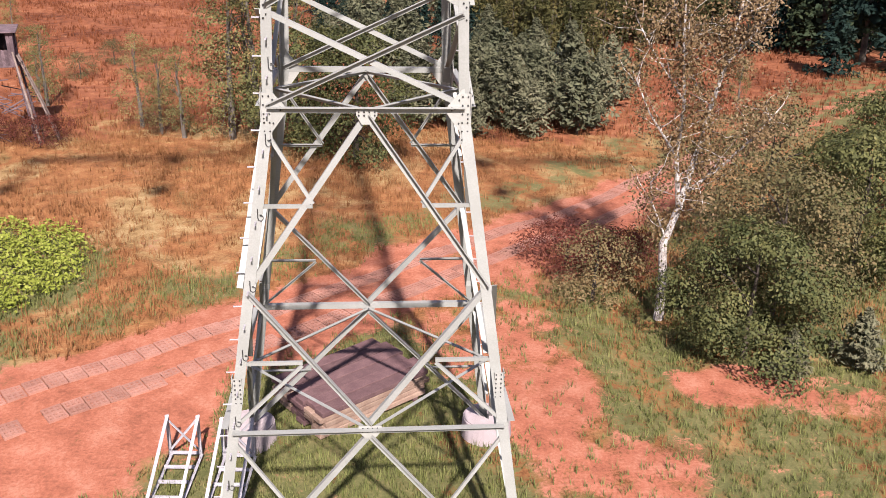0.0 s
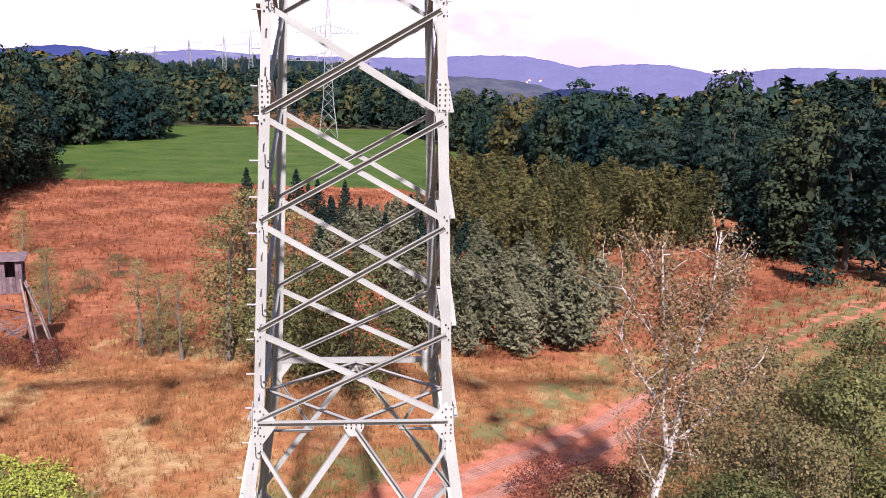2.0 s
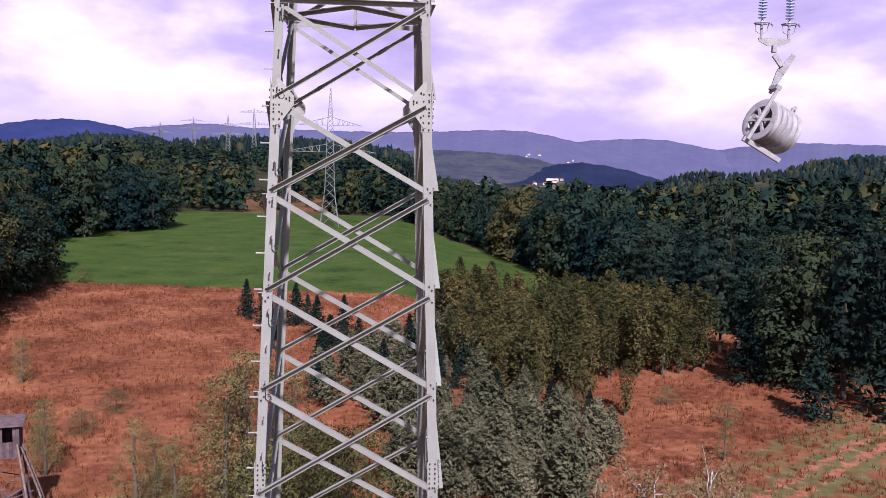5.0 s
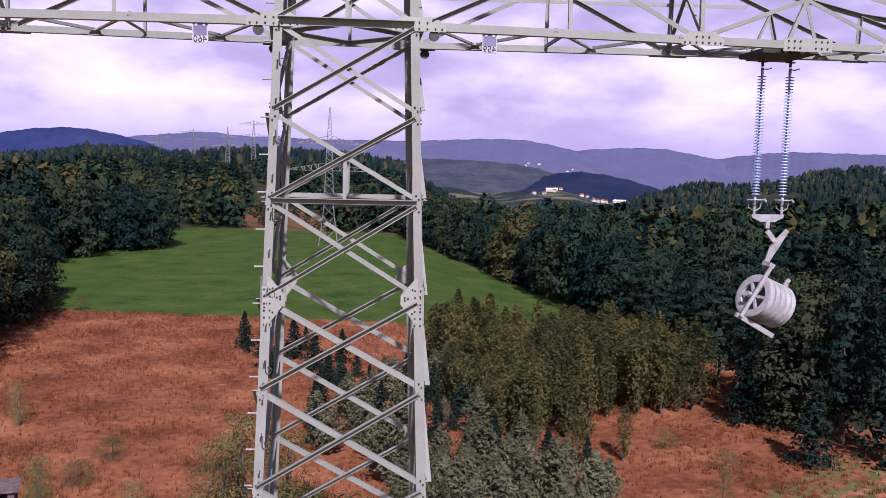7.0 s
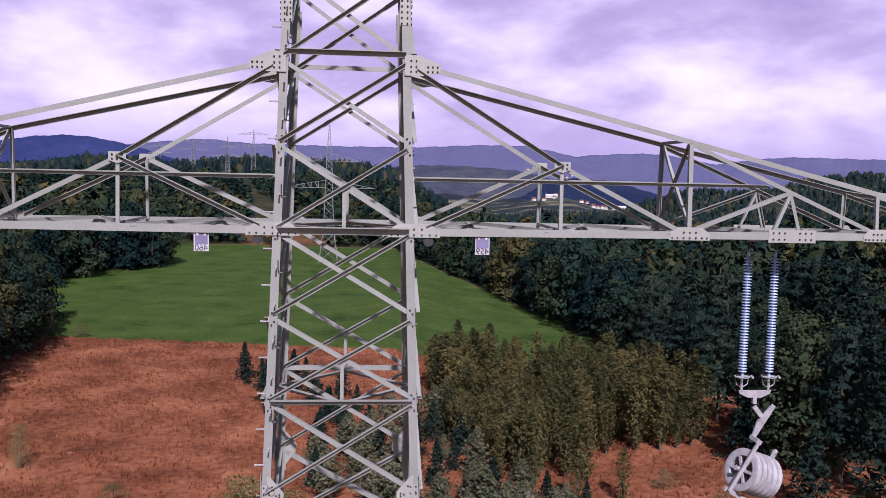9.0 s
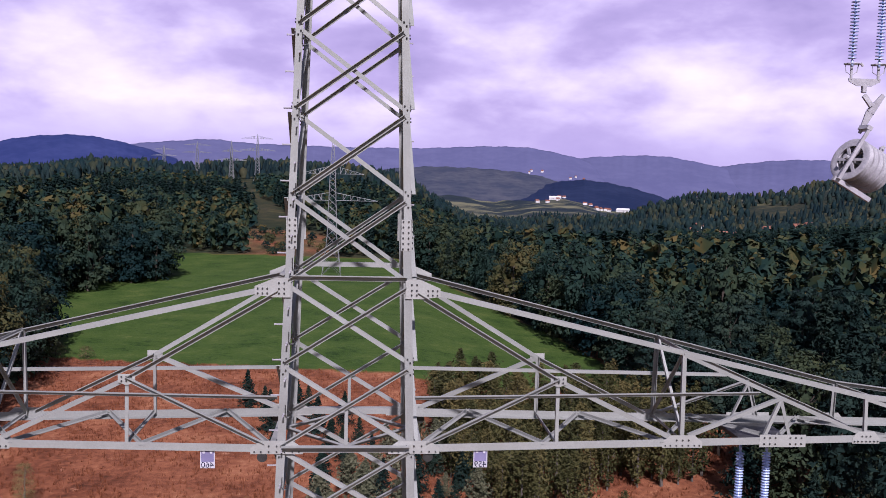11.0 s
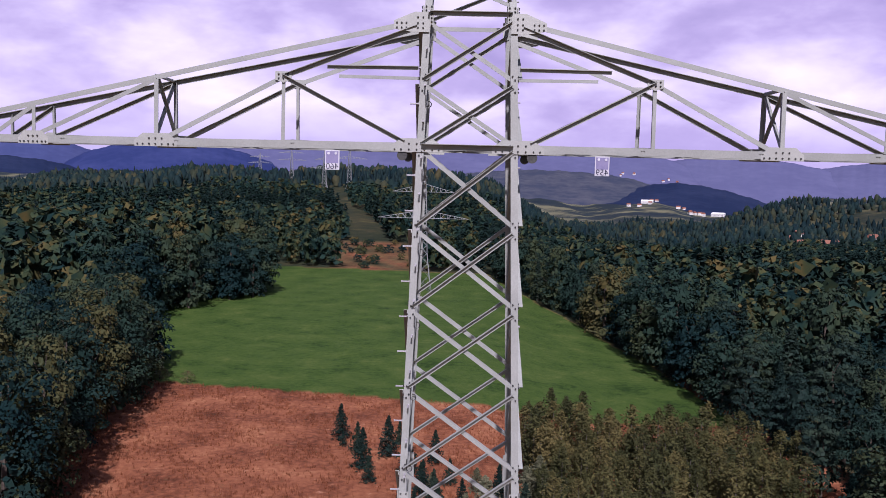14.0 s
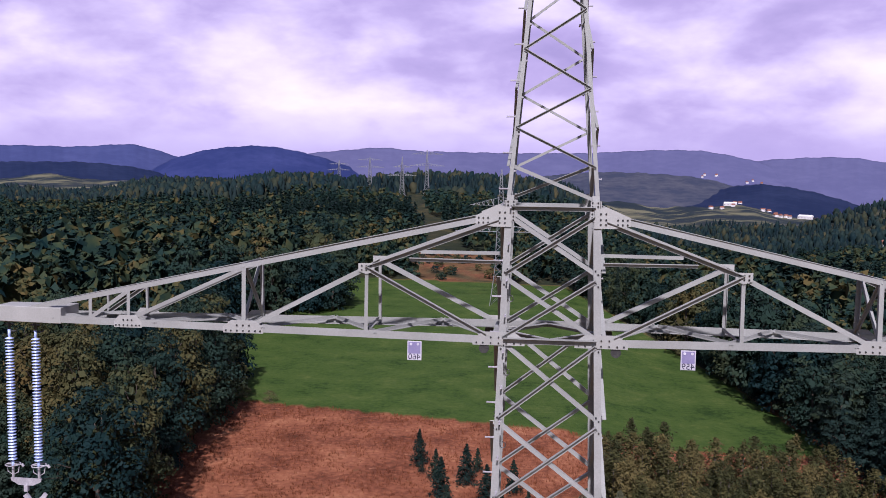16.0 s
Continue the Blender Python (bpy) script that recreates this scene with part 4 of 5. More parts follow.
def stringing_block(x, z_top, group):
    """A conductor roller hanging askew on a lever under the yoke."""
    b = tagged(new("stringing_block"), "worn aluminium conductor roller with grooved wheels hanging askew", "pulley", group)
    b.location = (x, 0, z_top)

    def flat(name, pts, w, th, mat, y=0.0):
        bm = bmesh.new()
        for (ax, az), (bx, bz), w0, w1 in pts:
            d = Vector((bx - ax, 0, bz - az)).normalized()
            s = Vector((-d.z, 0, d.x))
            c = [Vector((ax, 0, az)) + s * w0, Vector((bx, 0, bz)) + s * w1, Vector((bx, 0, bz)) - s * w1, Vector((ax, 0, az)) - s * w0]
            lo = [bm.verts.new(p + Vector((0, y - th, 0))) for p in c]
            hi = [bm.verts.new(p + Vector((0, y + th, 0))) for p in c]
            bm.faces.new(lo), bm.faces.new(hi)
            for q in range(4):
                bm.faces.new((lo[q], lo[(q + 1) % 4], hi[(q + 1) % 4], hi[q]))
        bmesh.ops.recalc_face_normals(bm, faces=bm.faces)
        return part(name, bm, mat, b)

    flat("lever_plate", [((0.42, 0.02), (0.14, -0.36), 0.045, 0.09), ((0.14, -0.36), (-0.06, -0.80), 0.09, 0.03)], 0, 0.02, ZINC)
    flat("hanger_link", [((-0.04, 0.0), (0.14, -0.22), 0.05, 0.05)], 0, 0.03, ZINC, -0.04)
    flat("side_arm", [((-0.02, -0.72), (-0.62, -1.78), 0.035, 0.035)], 0, 0.025, ZINC, -0.30)
    flat("side_arm", [((0.60, -1.12), (0.44, -1.45), 0.05, 0.04), ((0.66, -1.06), (0.58, -1.12), 0.03, 0.05)], 0, 0.025, ZINC, 0.22)
    flat("bottom_bar", [((-0.66, -1.76), (0.16, -2.22), 0.05, 0.05)], 0, 0.05, ZINC, -0.15)
    flat("cross_link", [((-0.04, -0.74), (0.0, -0.66), 0.06, 0.06)], 0, 0.18, ZINC, -0.15)
    axis = Vector((0.88, 0.34, -0.36)).normalized()
    turn = axis.to_track_quat("Z", "Y").to_matrix().to_4x4()
    c = Vector((0.03, 0.0, -1.50))
    for k in range(5):
        z = (k - 2) * 0.165
        w = lathe([(0.31, z - 0.055), (0.38, z - 0.052), (0.46, z - 0.058), (0.475, z - 0.046), (0.325, z - 0.020), (0.325, z + 0.020), (0.475, z + 0.046), (0.46, z + 0.058), (0.38, z + 0.052), (0.31, z + 0.055)], 32)
        part("grooved_wheel", w, ZINC, b, "", Matrix.Translation(c) @ turn)
    bm = bmesh.new()
    bm_cyl(bm, (0, 0, -0.56), (0, 0, 0.56), 0.05, seg=10)
    for k in range(3):
        bm_box(bm, 0.86, 0.06, 0.04, pose(0, 0, -0.36, 0, 0, 60 * k))
    part("axle_and_spokes", bm, ZINC, b, "", Matrix.Translation(c) @ turn)
    return b


for x, zt, long in ((8.84, 29.36, 2.80), (-9.3, 29.36, 2.80), (-17.0, 29.36, 2.80), (-11.3, 40.62, 3.05), (10.8, 40.62, 3.05)):
    insulator_set(x, zt, "insulators on the tower", long)
    stringing_block(x + 0.03, zt - 0.73 - long, "stringing blocks on the tower")
    mnt = bmesh.new()
    bm_box(mnt, 1.15, 1.15 if zt < 35 else 0.5, 0.10, pose(x, 0, zt + 0.13), 0.01)
    part("insulator_bracket", mnt, BOLT if zt < 35 else STEEL_PLATE, tower)
for sy in (-1, 1):
    y = sy * (1.32 - 1.04 * (8.95 - 1.3) / 16.1)
    for a in (-0.28, 0.26):
        part("strut", angle_bar((8.95 + a, y, 29.66), (9.0, y * 0.97, 30.42), 0.07, (0, sy, 0), -1, 1), STEEL, tower)
    part("strut", angle_bar((7.0, y * 1.12, 29.7), (9.0, y * 0.97, 30.46), 0.08, (0, sy, 0), -1, 1), STEEL, tower)
    plate([(-0.5, -0.13), (0.5, -0.13), (0.5, 0.13), (-0.5, 0.13)], (0, sy, 0), (1, 0, 0), (0, 0, 1), (9.05, y + sy * 0.02, 29.58), 0.014,
          [(a, b) for a in (-0.4, -0.28, -0.16, 0.16, 0.28, 0.4) for b in (-0.06, 0.07)])


# ---- the other towers of the line ----
def far_tower(x, y, z, h, arms, foot, name_label):
    t = tagged(new("distant_tower"), name_label, "power pylon", "towers further along the line")
    t.location = (x, y, z)

    def w(q):
        return np.interp(q, [0, h * 0.26, h * 0.76, h], [foot, foot * 0.52, foot * 0.27, 0.1])

    def stick(pairs, r):
        v, f = [], []
        for p, q in pairs:
            p, q = Vector(p), Vector(q)
            d = (q - p).normalized()
            a = d.orthogonal().normalized() * r
            b = d.cross(a).normalized() * r
            i = len(v)
            v += [p + a, p + b, p - a, p - b, q + a, q + b, q - a, q - b]
            f += [(i + k, i + (k + 1) % 4, i + 4 + (k + 1) % 4, i + 4 + k) for k in range(4)]
        return mesh_arrays("sticks", v, f)

    zs = [0]
    while zs[-1] < h * 0.97:
        zs.append(min(zs[-1] + max(1.75 * w(zs[-1]), 1.2), h))
    thick = 0.10 if y < 400 else 0.17
    for sx in (-1, 1):
        for sy in (-1, 1):
            part("leg", stick([((sx * w(a), sy * w(a), a), (sx * w(b), sy * w(b), b)) for a, b in zip(zs, zs[1:])], thick), FAR_STEEL, t)
    web = []
    for a, b in zip(zs, zs[1:]):
        for (x0, y0), (x1, y1) in (((-1, -1), (1, -1)), ((1, -1), (1, 1)), ((1, 1), (-1, 1)), ((-1, 1), (-1, -1))):
            web.append(((x0 * w(a), y0 * w(a), a), (x1 * w(b), y1 * w(b), b)))
            web.append(((x1 * w(a), y1 * w(a), a), (x0 * w(b), y0 * w(b), b)))
    part("lattice", stick(web, thick * 0.55), FAR_STEEL, t)
    for za, reach in arms:
        bars = []
        for sy in (-1, 1):
            for sx in (-1, 1):
                wa = w(za)
                tip, rise = (sx * reach, 0, za), h * 0.055
                root, high = (sx * wa, sy * wa, za), (sx * wa, sy * wa, za + rise)
                bars += [(root, tip), (high, tip)]
                for k in range(1, 6):
                    f0, f1 = k / 6, (k + 0.5) / 6
                    p = Vector(root).lerp(Vector(tip), f0)
                    q = Vector(high).lerp(Vector(tip), f0)
                    bars += [(p, q), (p, Vector(high).lerp(Vector(tip), f1))]
        part("crossarm", stick(bars, thick * 0.8), FAR_STEEL, t)
    return t


far_tower(-11.9, 273, 0.0, 46.0, [(33.6, 10.4), (24.8, 15.2)], 3.1, "galvanised lattice pylon standing at the meadow's far edge")
for x, y, h, arms in ((-127, 800, 40, [(30, 9), (22, 14)]), (-104, 805, 46, [(41, 15), (30, 17)]), (-185, 940, 34, [(30, 14), (22, 16)]), (-236, 1010, 30, [(25, 12), (18, 14)])):
    far_tower(x, y, float(terrain(x, y)), h, arms, 3.4, "pale lattice pylon far off on the wooded hill")


# ---- building site: timber stack, steel trestles, hunting stand ----
def timber_stack():
    s = tagged(new("timber_stack"), "stack of weathered brown timber boards beside the tower", "timber stack")
    s.matrix_basis = pose(-0.55, 5.35, 0.0, 0, 0, 37)
    rng = random.Random(4)
    for row in range(5):
        for k in range(6):
            bm = bmesh.new()
            bm_box(bm, 4.0 + rng.uniform(-0.1, 0.1), 0.43, 0.15, bevel=0.012)
            top = row == 4
            part("board", bm, TIMBER if top or k in (2, 3) else TIMBER_PALE, s, "", pose(rng.uniform(-0.14, 0.14), (k - 2.5) * 0.45 + rng.uniform(-0.03, 0.03), 0.22 + row * 0.175, rng.uniform(-1, 1), 0, rng.uniform(-0.8, 0.8)))
    for x in (-1.5, 0, 1.5):
        bm = bmesh.new()
        bm_box(bm, 0.14, 2.7, 0.14, bevel=0.01)
        part("bearer", bm, TIMBER, s, "", pose(x, 0, 0.07))
    return s


timber_stack()


def steel_trestle(x, y, rot, long=2.6, high=1.35):
    """A ladder-like frame of galvanised steel angles on four legs."""
    t = tagged(new("steel_trestle"), "galvanised steel ladder-shaped trestle standing on trampled grass", "trestle", "trestles by the tower")
    t.matrix_basis = pose(x, y, 0.0, 0, 0, rot)
    for sx in (-0.42, 0.42):
        part("side_rail", angle_bar((sx, -long / 2, 0.12), (sx, long / 2, high), 0.09, (1, 0, 0), 1, 1), ZINC, t)
        part("upright", angle_bar((sx, long / 2, -0.02), (sx, long / 2, high), 0.08, (0, 1, 0), 1, 1), ZINC, t)
        part("foot_rail", angle_bar((sx, -long / 2, 0.06), (sx, long / 2, 0.06), 0.08, (1, 0, 0), 1, 1), ZINC, t)
    for k in range(5):
        f = k / 4.0
        y0, z0 = -long / 2 + f * long, 0.06
        part("rung", angle_bar((-0.42, y0, z0 + 0.04), (0.42, y0, z0 + 0.04), 0.07, (0, 0, 1), 1, 1), ZINC, t)
    part("cross_brace", angle_bar((-0.42, long / 2, 0.2), (0.42, long / 2, high - 0.1), 0.06, (0, 1, 0), 1, 1), ZINC, t)
    part("cross_brace", angle_bar((0.42, long / 2, 0.2), (-0.42, long / 2, high - 0.1), 0.06, (0, -1, 0), 1, 1), ZINC, t)
    return t


steel_trestle(-5.25, 1.35, -4)
steel_trestle(-3.75, 1.15, -4)


def hunting_stand():
    s = tagged(new("hunting_stand"), "weathered wooden hunting stand on leaning poles at the heath", "hunting stand")
    s.matrix_basis = pose(-21.9, 36.8, 0.0, 0, 0, 14)
    rng = random.Random(7)
    w, d, z0, z1 = 0.85, 0.8, 4.45, 6.5
    for sx in (-1, 1):
        for sy in (-1, 1):
            bm = bmesh.new()
            bm_tube(bm, [(sx * 1.35, sy * 1.3, -0.1), (sx * 1.05, sy * 1.0, 2.4), (sx * 0.82, sy * 0.76, z0 + 0.1)], [0.09, 0.08, 0.07], 7)
            part("pole", bm, STAND_WOOD, s)
    for k in range(9):
        for sy in (-1, 1):
            bm = bmesh.new()
            bm_box(bm, 0.185, 0.03, z1 - z0 if not (sy < 0 and 4 <= k <= 6) else 1.0, pose(-w + 0.095 + k * 0.19, sy * d, (z0 + z1) / 2 if not (sy < 0 and 4 <= k <= 6) else z0 + 0.5, 0, rng.uniform(-0.6, 0.6), 0), 0.006)
            part("wall_board", bm, STAND_WOOD, s)
    for k in range(8):
        for sx in (-1, 1):
            bm = bmesh.new()
            bm_box(bm, 0.03, 0.185, z1 - z0 if not (sx > 0 and 3 <= k <= 4) else 1.0, pose(sx * w, -d + 0.1 + k * 0.2, (z0 + z1) / 2 if not (sx > 0 and 3 <= k <= 4) else z0 + 0.5), 0.006)
            part("wall_board", bm, STAND_WOOD, s)
    bm = bmesh.new()
    bm_box(bm, 2.2, 2.1, 0.06, pose(0, 0, z1 + 0.08, 5, 0, 0), 0.01)
    part("roof", bm, STAND_WOOD, s, "flat sloping board roof")
    bm = bmesh.new()
    bm_box(bm, 1.8, 1.7, 0.08, pose(0, 0, z0), 0.01)
    part("floor_board", bm, STAND_WOOD, s)
    for k in range(16):
        bm = bmesh.new()
        a = rng.uniform(0.2, 4.2)
        x0 = rng.uniform(-1.0, 1.0)
        sy = rng.choice((-1, 1))
        bm_tube(bm, [(x0 - 0.7, sy * (1.25 - a * 0.1), a), (x0 + 0.7, sy * (1.25 - a * 0.1), a + rng.uniform(-0.9, 0.9))], [0.04, 0.035], 6)
        part("cross_pole", bm, STAND_WOOD, s)
    foot, head = Vector((2.75, -1.6, -0.1)), Vector((0.95, -0.55, z0 + 0.7))
    for sx in (-0.3, 0.3):
        bm = bmesh.new()
        bm_tube(bm, [foot + Vector((0, sx * 1.2, 0)), foot.lerp(head, 0.5) + Vector((0.06, sx, 0)), head + Vector((0, sx, 0))], [0.075, 0.07, 0.06], 7)
        part("ladder_rail", bm, POLE_PALE, s, "pale peeled pole")
    for k in range(13):
        bm = bmesh.new()
        p = foot.lerp(head, (k + 0.8) / 14.0)
        bm_tube(bm, [p + Vector((-0.03, -0.42, 0.02)), p + Vector((0.03, 0.42, 0))], [0.05, 0.045], 6)
        part("rung", bm, POLE_PALE, s)
    bm = bmesh.new()
    bm_tube(bm, [(1.7, -2.4, -0.1), (0.75, -0.95, z0 + 0.9)], [0.085, 0.06], 7)
    part("brace_pole", bm, POLE_PALE, s)
    return s


hunting_stand()


# ---- trees ----
def branch_line(rng, p, d, long, bend=0.25, n=4):
    pts, p, d = [Vector(p)], Vector(p), Vector(d).normalized()
    for _ in range(n):
        d = (d + Vector(rng.normal(size=3)) * bend).normalized()
        p = p + d * long / n
        pts.append(p.copy())
    return pts


def broadleaf_meshes(name, h, r, bare, n_clump, n_leaf, leaf, seed, mat, bark=None, sparse=0.0, flat=0.8, core=0.12):
    """Trunk with limbs, and a crown of leaf clumps of uneven outline round a dark, closed heart, about the origin."""
    rng = np.random.default_rng(seed)
    bm = bmesh.new()
    grown = []
    lean = Vector((rng.normal() * 0.03, rng.normal() * 0.03, 1))
    trunk = [lean * (h * f) + Vector((rng.normal() * 0.012 * h * f, rng.normal() * 0.012 * h * f, 0)) for f in (0, 0.2, 0.42, 0.64, 0.86)]
    trunk[0].z = -0.25
    rt = 0.016 * h + 0.03
    bm_limb(bm, grown, trunk, [rt * 1.25, rt, rt * 0.75, rt * 0.45, rt * 0.12], 7)

    def profile(z):
        return math.sin(math.pi * min(0.97, 0.18 + 0.78 * (z - bare) / (1 - bare))) ** 0.7

    bulge = rng.uniform(0, 6.28, 3)
    cl = []
    for k in range(n_clump):
        u = (k + 0.5) / n_clump
        z = bare + (1 - bare) * (1 - (1 - u) ** 1.15) * rng.uniform(0.93, 1.03)
        prof = profile(z)
        ang = k * 2.399 + rng.normal() * 0.5
        rad = r * prof * rng.uniform(0.55, 1.0) * (1 + 0.16 * math.sin(2 * ang + bulge[0]) + 0.1 * math.sin(3 * ang + bulge[1]))
        c = Vector((math.cos(ang) * rad, math.sin(ang) * rad, h * min(z, 1.0) * 0.96))
        cl.append((c, r * rng.uniform(0.24, 0.46) * (0.6 + 0.4 * prof)))
        if k % 5 == 0:
            p0 = min(trunk[1:4], key=lambda p: abs(p.z - (c.z - 0.2 * h)))
            mid = p0.lerp(c, 0.55) + Vector((0, 0, 0.04 * h))
            bm_limb(bm, grown, [p0, mid, c], [rt * 0.34, rt * 0.2, rt * 0.06], 5)
    trunk_me = bpy.data.meshes.new(name + "_trunk")
    bm.to_mesh(trunk_me)
    bm.free()
    sizes = np.array([q[1] ** 2 for q in cl])
    share = np.maximum(4, (n_leaf * (1 - core) * sizes / sizes.sum())).astype(int)
    cs, ns = [], []
    for (c, cr), per in zip(cl, share):
        d = rng.normal(size=(per, 3)) + np.array([c.x, c.y, 0.0]) / max(r, 0.1) * 0.5
        d /= np.linalg.norm(d, axis=1, keepdims=True)
        d[:, 2] = np.where(d[:, 2] < -0.35, -d[:, 2] * 0.6, d[:, 2])
        rad = cr * (0.72 + 0.34 * rng.random((per, 1)) ** 0.7 + sparse * rng.random((per, 1)) ** 2)
        cs.append(np.array(c) + d * rad * np.array([1.12, 1.12, flat]))
        ns.append(d + np.array([0, 0, 0.3]))
    v = leaves(rng, np.concatenate(cs), np.concatenate(ns), leaf, 1.7, 1.6)
    n = int(n_leaf * core)
    if n:
        zz = bare + (1 - bare) * rng.uniform(0.02, 0.9, n)
        pr = np.array([profile(q) for q in zz]) * r * 0.62
        an = rng.uniform(0, math.tau, n)
        cc = np.stack([np.cos(an) * pr, np.sin(an) * pr, zz * h * 0.94], -1)
        v = np.concatenate([v, leaves(rng, cc, np.stack([np.cos(an), np.sin(an), 0.3 + 0 * an], -1), leaf * 2.5, 1.4, 2.0)])
    crown_me = mesh_arrays(name + "_crown", v, quads(len(v)))
    trunk_me.materials.append(bark or BARK)
    crown_me.materials.append(mat)
    return trunk_me, crown_me


def conifer_meshes(name, h, r, n_whorl, n_leaf, leaf, seed, mat, droop=0.25, oval=False):
    """A spruce or young pine: whorls of drooping boughs set with needle sprays."""
    rng = np.random.default_rng(seed)
    bm = bmesh.new()
    bm_tube(bm, [(0, 0, -0.2), (0, 0, h * 0.5), (0, 0, h * 0.98)], [0.018 * h + 0.02, 0.01 * h + 0.012, 0.008], 6)
    trunk_me = bpy.data.meshes.new(name + "_trunk")
    bm.to_mesh(trunk_me)
    bm.free()
    cs, ns = [], []
    boughs = n_whorl * 7
    per = max(3, n_leaf // boughs)
    for k in range(boughs):
        f = (k + rng.random()) / boughs
        z = h * (0.05 + 0.93 * f)
        rad = r * (1 - f) ** 0.8 * rng.uniform(0.7, 1.1) + 0.03 * h * (1 - f)
        if oval:
            rad = r * math.sin(math.pi * (0.14 + 0.83 * f)) ** 0.85 * rng.uniform(0.6, 1.12)
        ang = k * 2.399 + rng.normal() * 0.3
        s = rng.random(per) ** 0.7
        side = rng.normal(size=per) * 0.16 * rad
        x = np.cos(ang) * s * rad - np.sin(ang) * side
        y = np.sin(ang) * s * rad + np.cos(ang) * side
        zz = z - droop * rad * s ** 1.4 + rng.normal(size=per) * 0.03 * rad + 0.12 * rad * (s > 0.85)
        cs.append(np.stack([x, y, zz], -1))
        ns.append(np.stack([np.cos(ang) * np.ones(per) * 0.5, np.sin(ang) * np.ones(per) * 0.5, np.ones(per)], -1))
    v = leaves(rng, np.concatenate(cs), np.concatenate(ns), leaf * 0.8, 2.8, 0.7)
    crown_me = mesh_arrays(name + "_crown", v, quads(len(v)))
    trunk_me.materials.append(BARK)
    crown_me.materials.append(mat)
    return trunk_me, crown_me


def tree(name, meshes, x, y, s=1.0, rot=0.0, label="", category="tree", group="", sz=1.0, z=None):
    t = tagged(new(name), label, category, group)
    z = float(terrain(x, y)) if z is None else z
    t.matrix_basis = Matrix.LocRotScale((x, y, z - 0.02), Euler((0, 0, rot)), (s, s, s * sz))
    part("trunk", meshes[0], None, t)
    part("crown", meshes[1], None, t)
    return t


# the birch by the track, built bough by bough
def near_birch():
    rng = np.random.default_rng(21)
    t = tagged(new("birch_tree"), "tall slender birch with white bark and thin browning leaves", "tree")
    t.matrix_basis = pose(11.0, 10.6, -0.25)
    bm = bmesh.new()
    stem = [(0, 0, -0.3), (0.02, 0.05, 1.6), (-0.15, 0.1, 3.2), (0.25, 0.1, 4.6), (0.55, 0.1, 6.2)]
    grown = []
    bm_limb(bm, grown, stem, [0.21, 0.17, 0.15, 0.135, 0.12], 9)
    mains = [[(0.55, 0.1, 6.2), (0.9, 0.2, 8.0), (1.2, 0.0, 9.8), (1.5, 0.1, 11.4), (1.6, 0.1, 13.0)],
             [(0.25, 0.1, 4.6), (-0.1, 0.0, 6.6), (-0.15, -0.2, 8.6), (-0.4, -0.1, 10.6), (-0.5, 0.0, 12.4)],
             [(0.4, 0.1, 5.2), (1.5, -0.2, 6.3), (2.5, -0.4, 7.5), (3.3, -0.4, 8.6)],
             [(0.9, 0.2, 8.0), (0.2, 0.6, 9.6), (-0.2, 0.9, 11.0), (-0.7, 1.0, 12.2)],
             [(1.2, 0.0, 9.8), (1.9, -0.4, 11.0), (2.3, -0.6, 12.4)],
             [(-0.1, 0.0, 6.6), (-1.3, -0.1, 8.2), (-2.0, 0.0, 9.6)],
             [(-0.15, 0.1, 3.6), (-0.9, -0.3, 5.0), (-1.1, -0.4, 6.0)],
             [(-0.15, -0.2, 8.6), (-1.4, 0.3, 10.4), (-2.0, 0.4, 11.4)]]
    tips = []
    for q, line in enumerate(mains):
        r0 = (0.10, 0.085, 0.06, 0.05, 0.045, 0.045, 0.035, 0.04)[q]
        bm_limb(bm, grown, line, [r0 * (1 - 0.85 * i / (len(line) - 1)) + 0.008 for i in range(len(line))], 7)
        for i, (a, b) in enumerate(zip(line, line[1:])):
            for _ in range(5):
                p = Vector(a).lerp(Vector(b), rng.random())
                d = Vector((rng.normal(), rng.normal(), 0.45 + rng.random() * 0.6))
                twig = branch_line(rng, p, d, rng.uniform(1.0, 2.3), 0.3, 5)
                bm_limb(bm, grown, twig, [0.022, 0.018, 0.014, 0.01, 0.008, 0.005], 4)
                tips.append(twig)
    part("trunk", bm, BIRCH_BARK, t, "white flaking bark with dark scars")
    cs = []
    for tw in tips:
        for _ in range(150):
            k = rng.integers(1, len(tw))
            p = Vector(tw[k - 1]).lerp(Vector(tw[k]), rng.random())
            hang = rng.random() ** 2 * 1.1
            cs.append((p.x + rng.normal() * 0.2, p.y + rng.normal() * 0.2, p.z + 0.25 - hang))
    cs = np.array(cs)
    v = leaves(rng, cs, rng.normal(size=cs.shape), 0.078, 1.5, 0.2)
    part("crown", mesh_arrays("crown", v, quads(len(v))), LEAF_BIRCH, t, "sparse brown and olive leaves")


near_birch()

rng0 = np.random.default_rng(5)
bush_a = broadleaf_meshes("bush_a", 5.6, 2.5, 0.02, 48, 19000, 0.085, 31, LEAF_DARK, None, 0.3, core=0.0)
bush_b = broadleaf_meshes("bush_b", 6.4, 2.8, 0.05, 50, 13000, 0.085, 32, LEAF_MIX, None, 0.6, core=0.0)
bush_c = broadleaf_meshes("bush_c", 3.2, 1.7, 0.02, 26, 4600, 0.065, 33, LEAF_MIX, None, 0.9, core=0.0)
bush_d = broadleaf_meshes("bush_d", 1.9, 1.7, 0.02, 26, 4200, 0.07, 34, LEAF_RED, None, 0.8, core=0.0)
bush_e = broadleaf_meshes("bush_e", 6.0, 2.6, 0.04, 44, 12000, 0.10, 36, LEAF_DARK, None, 0.3, core=0.0)
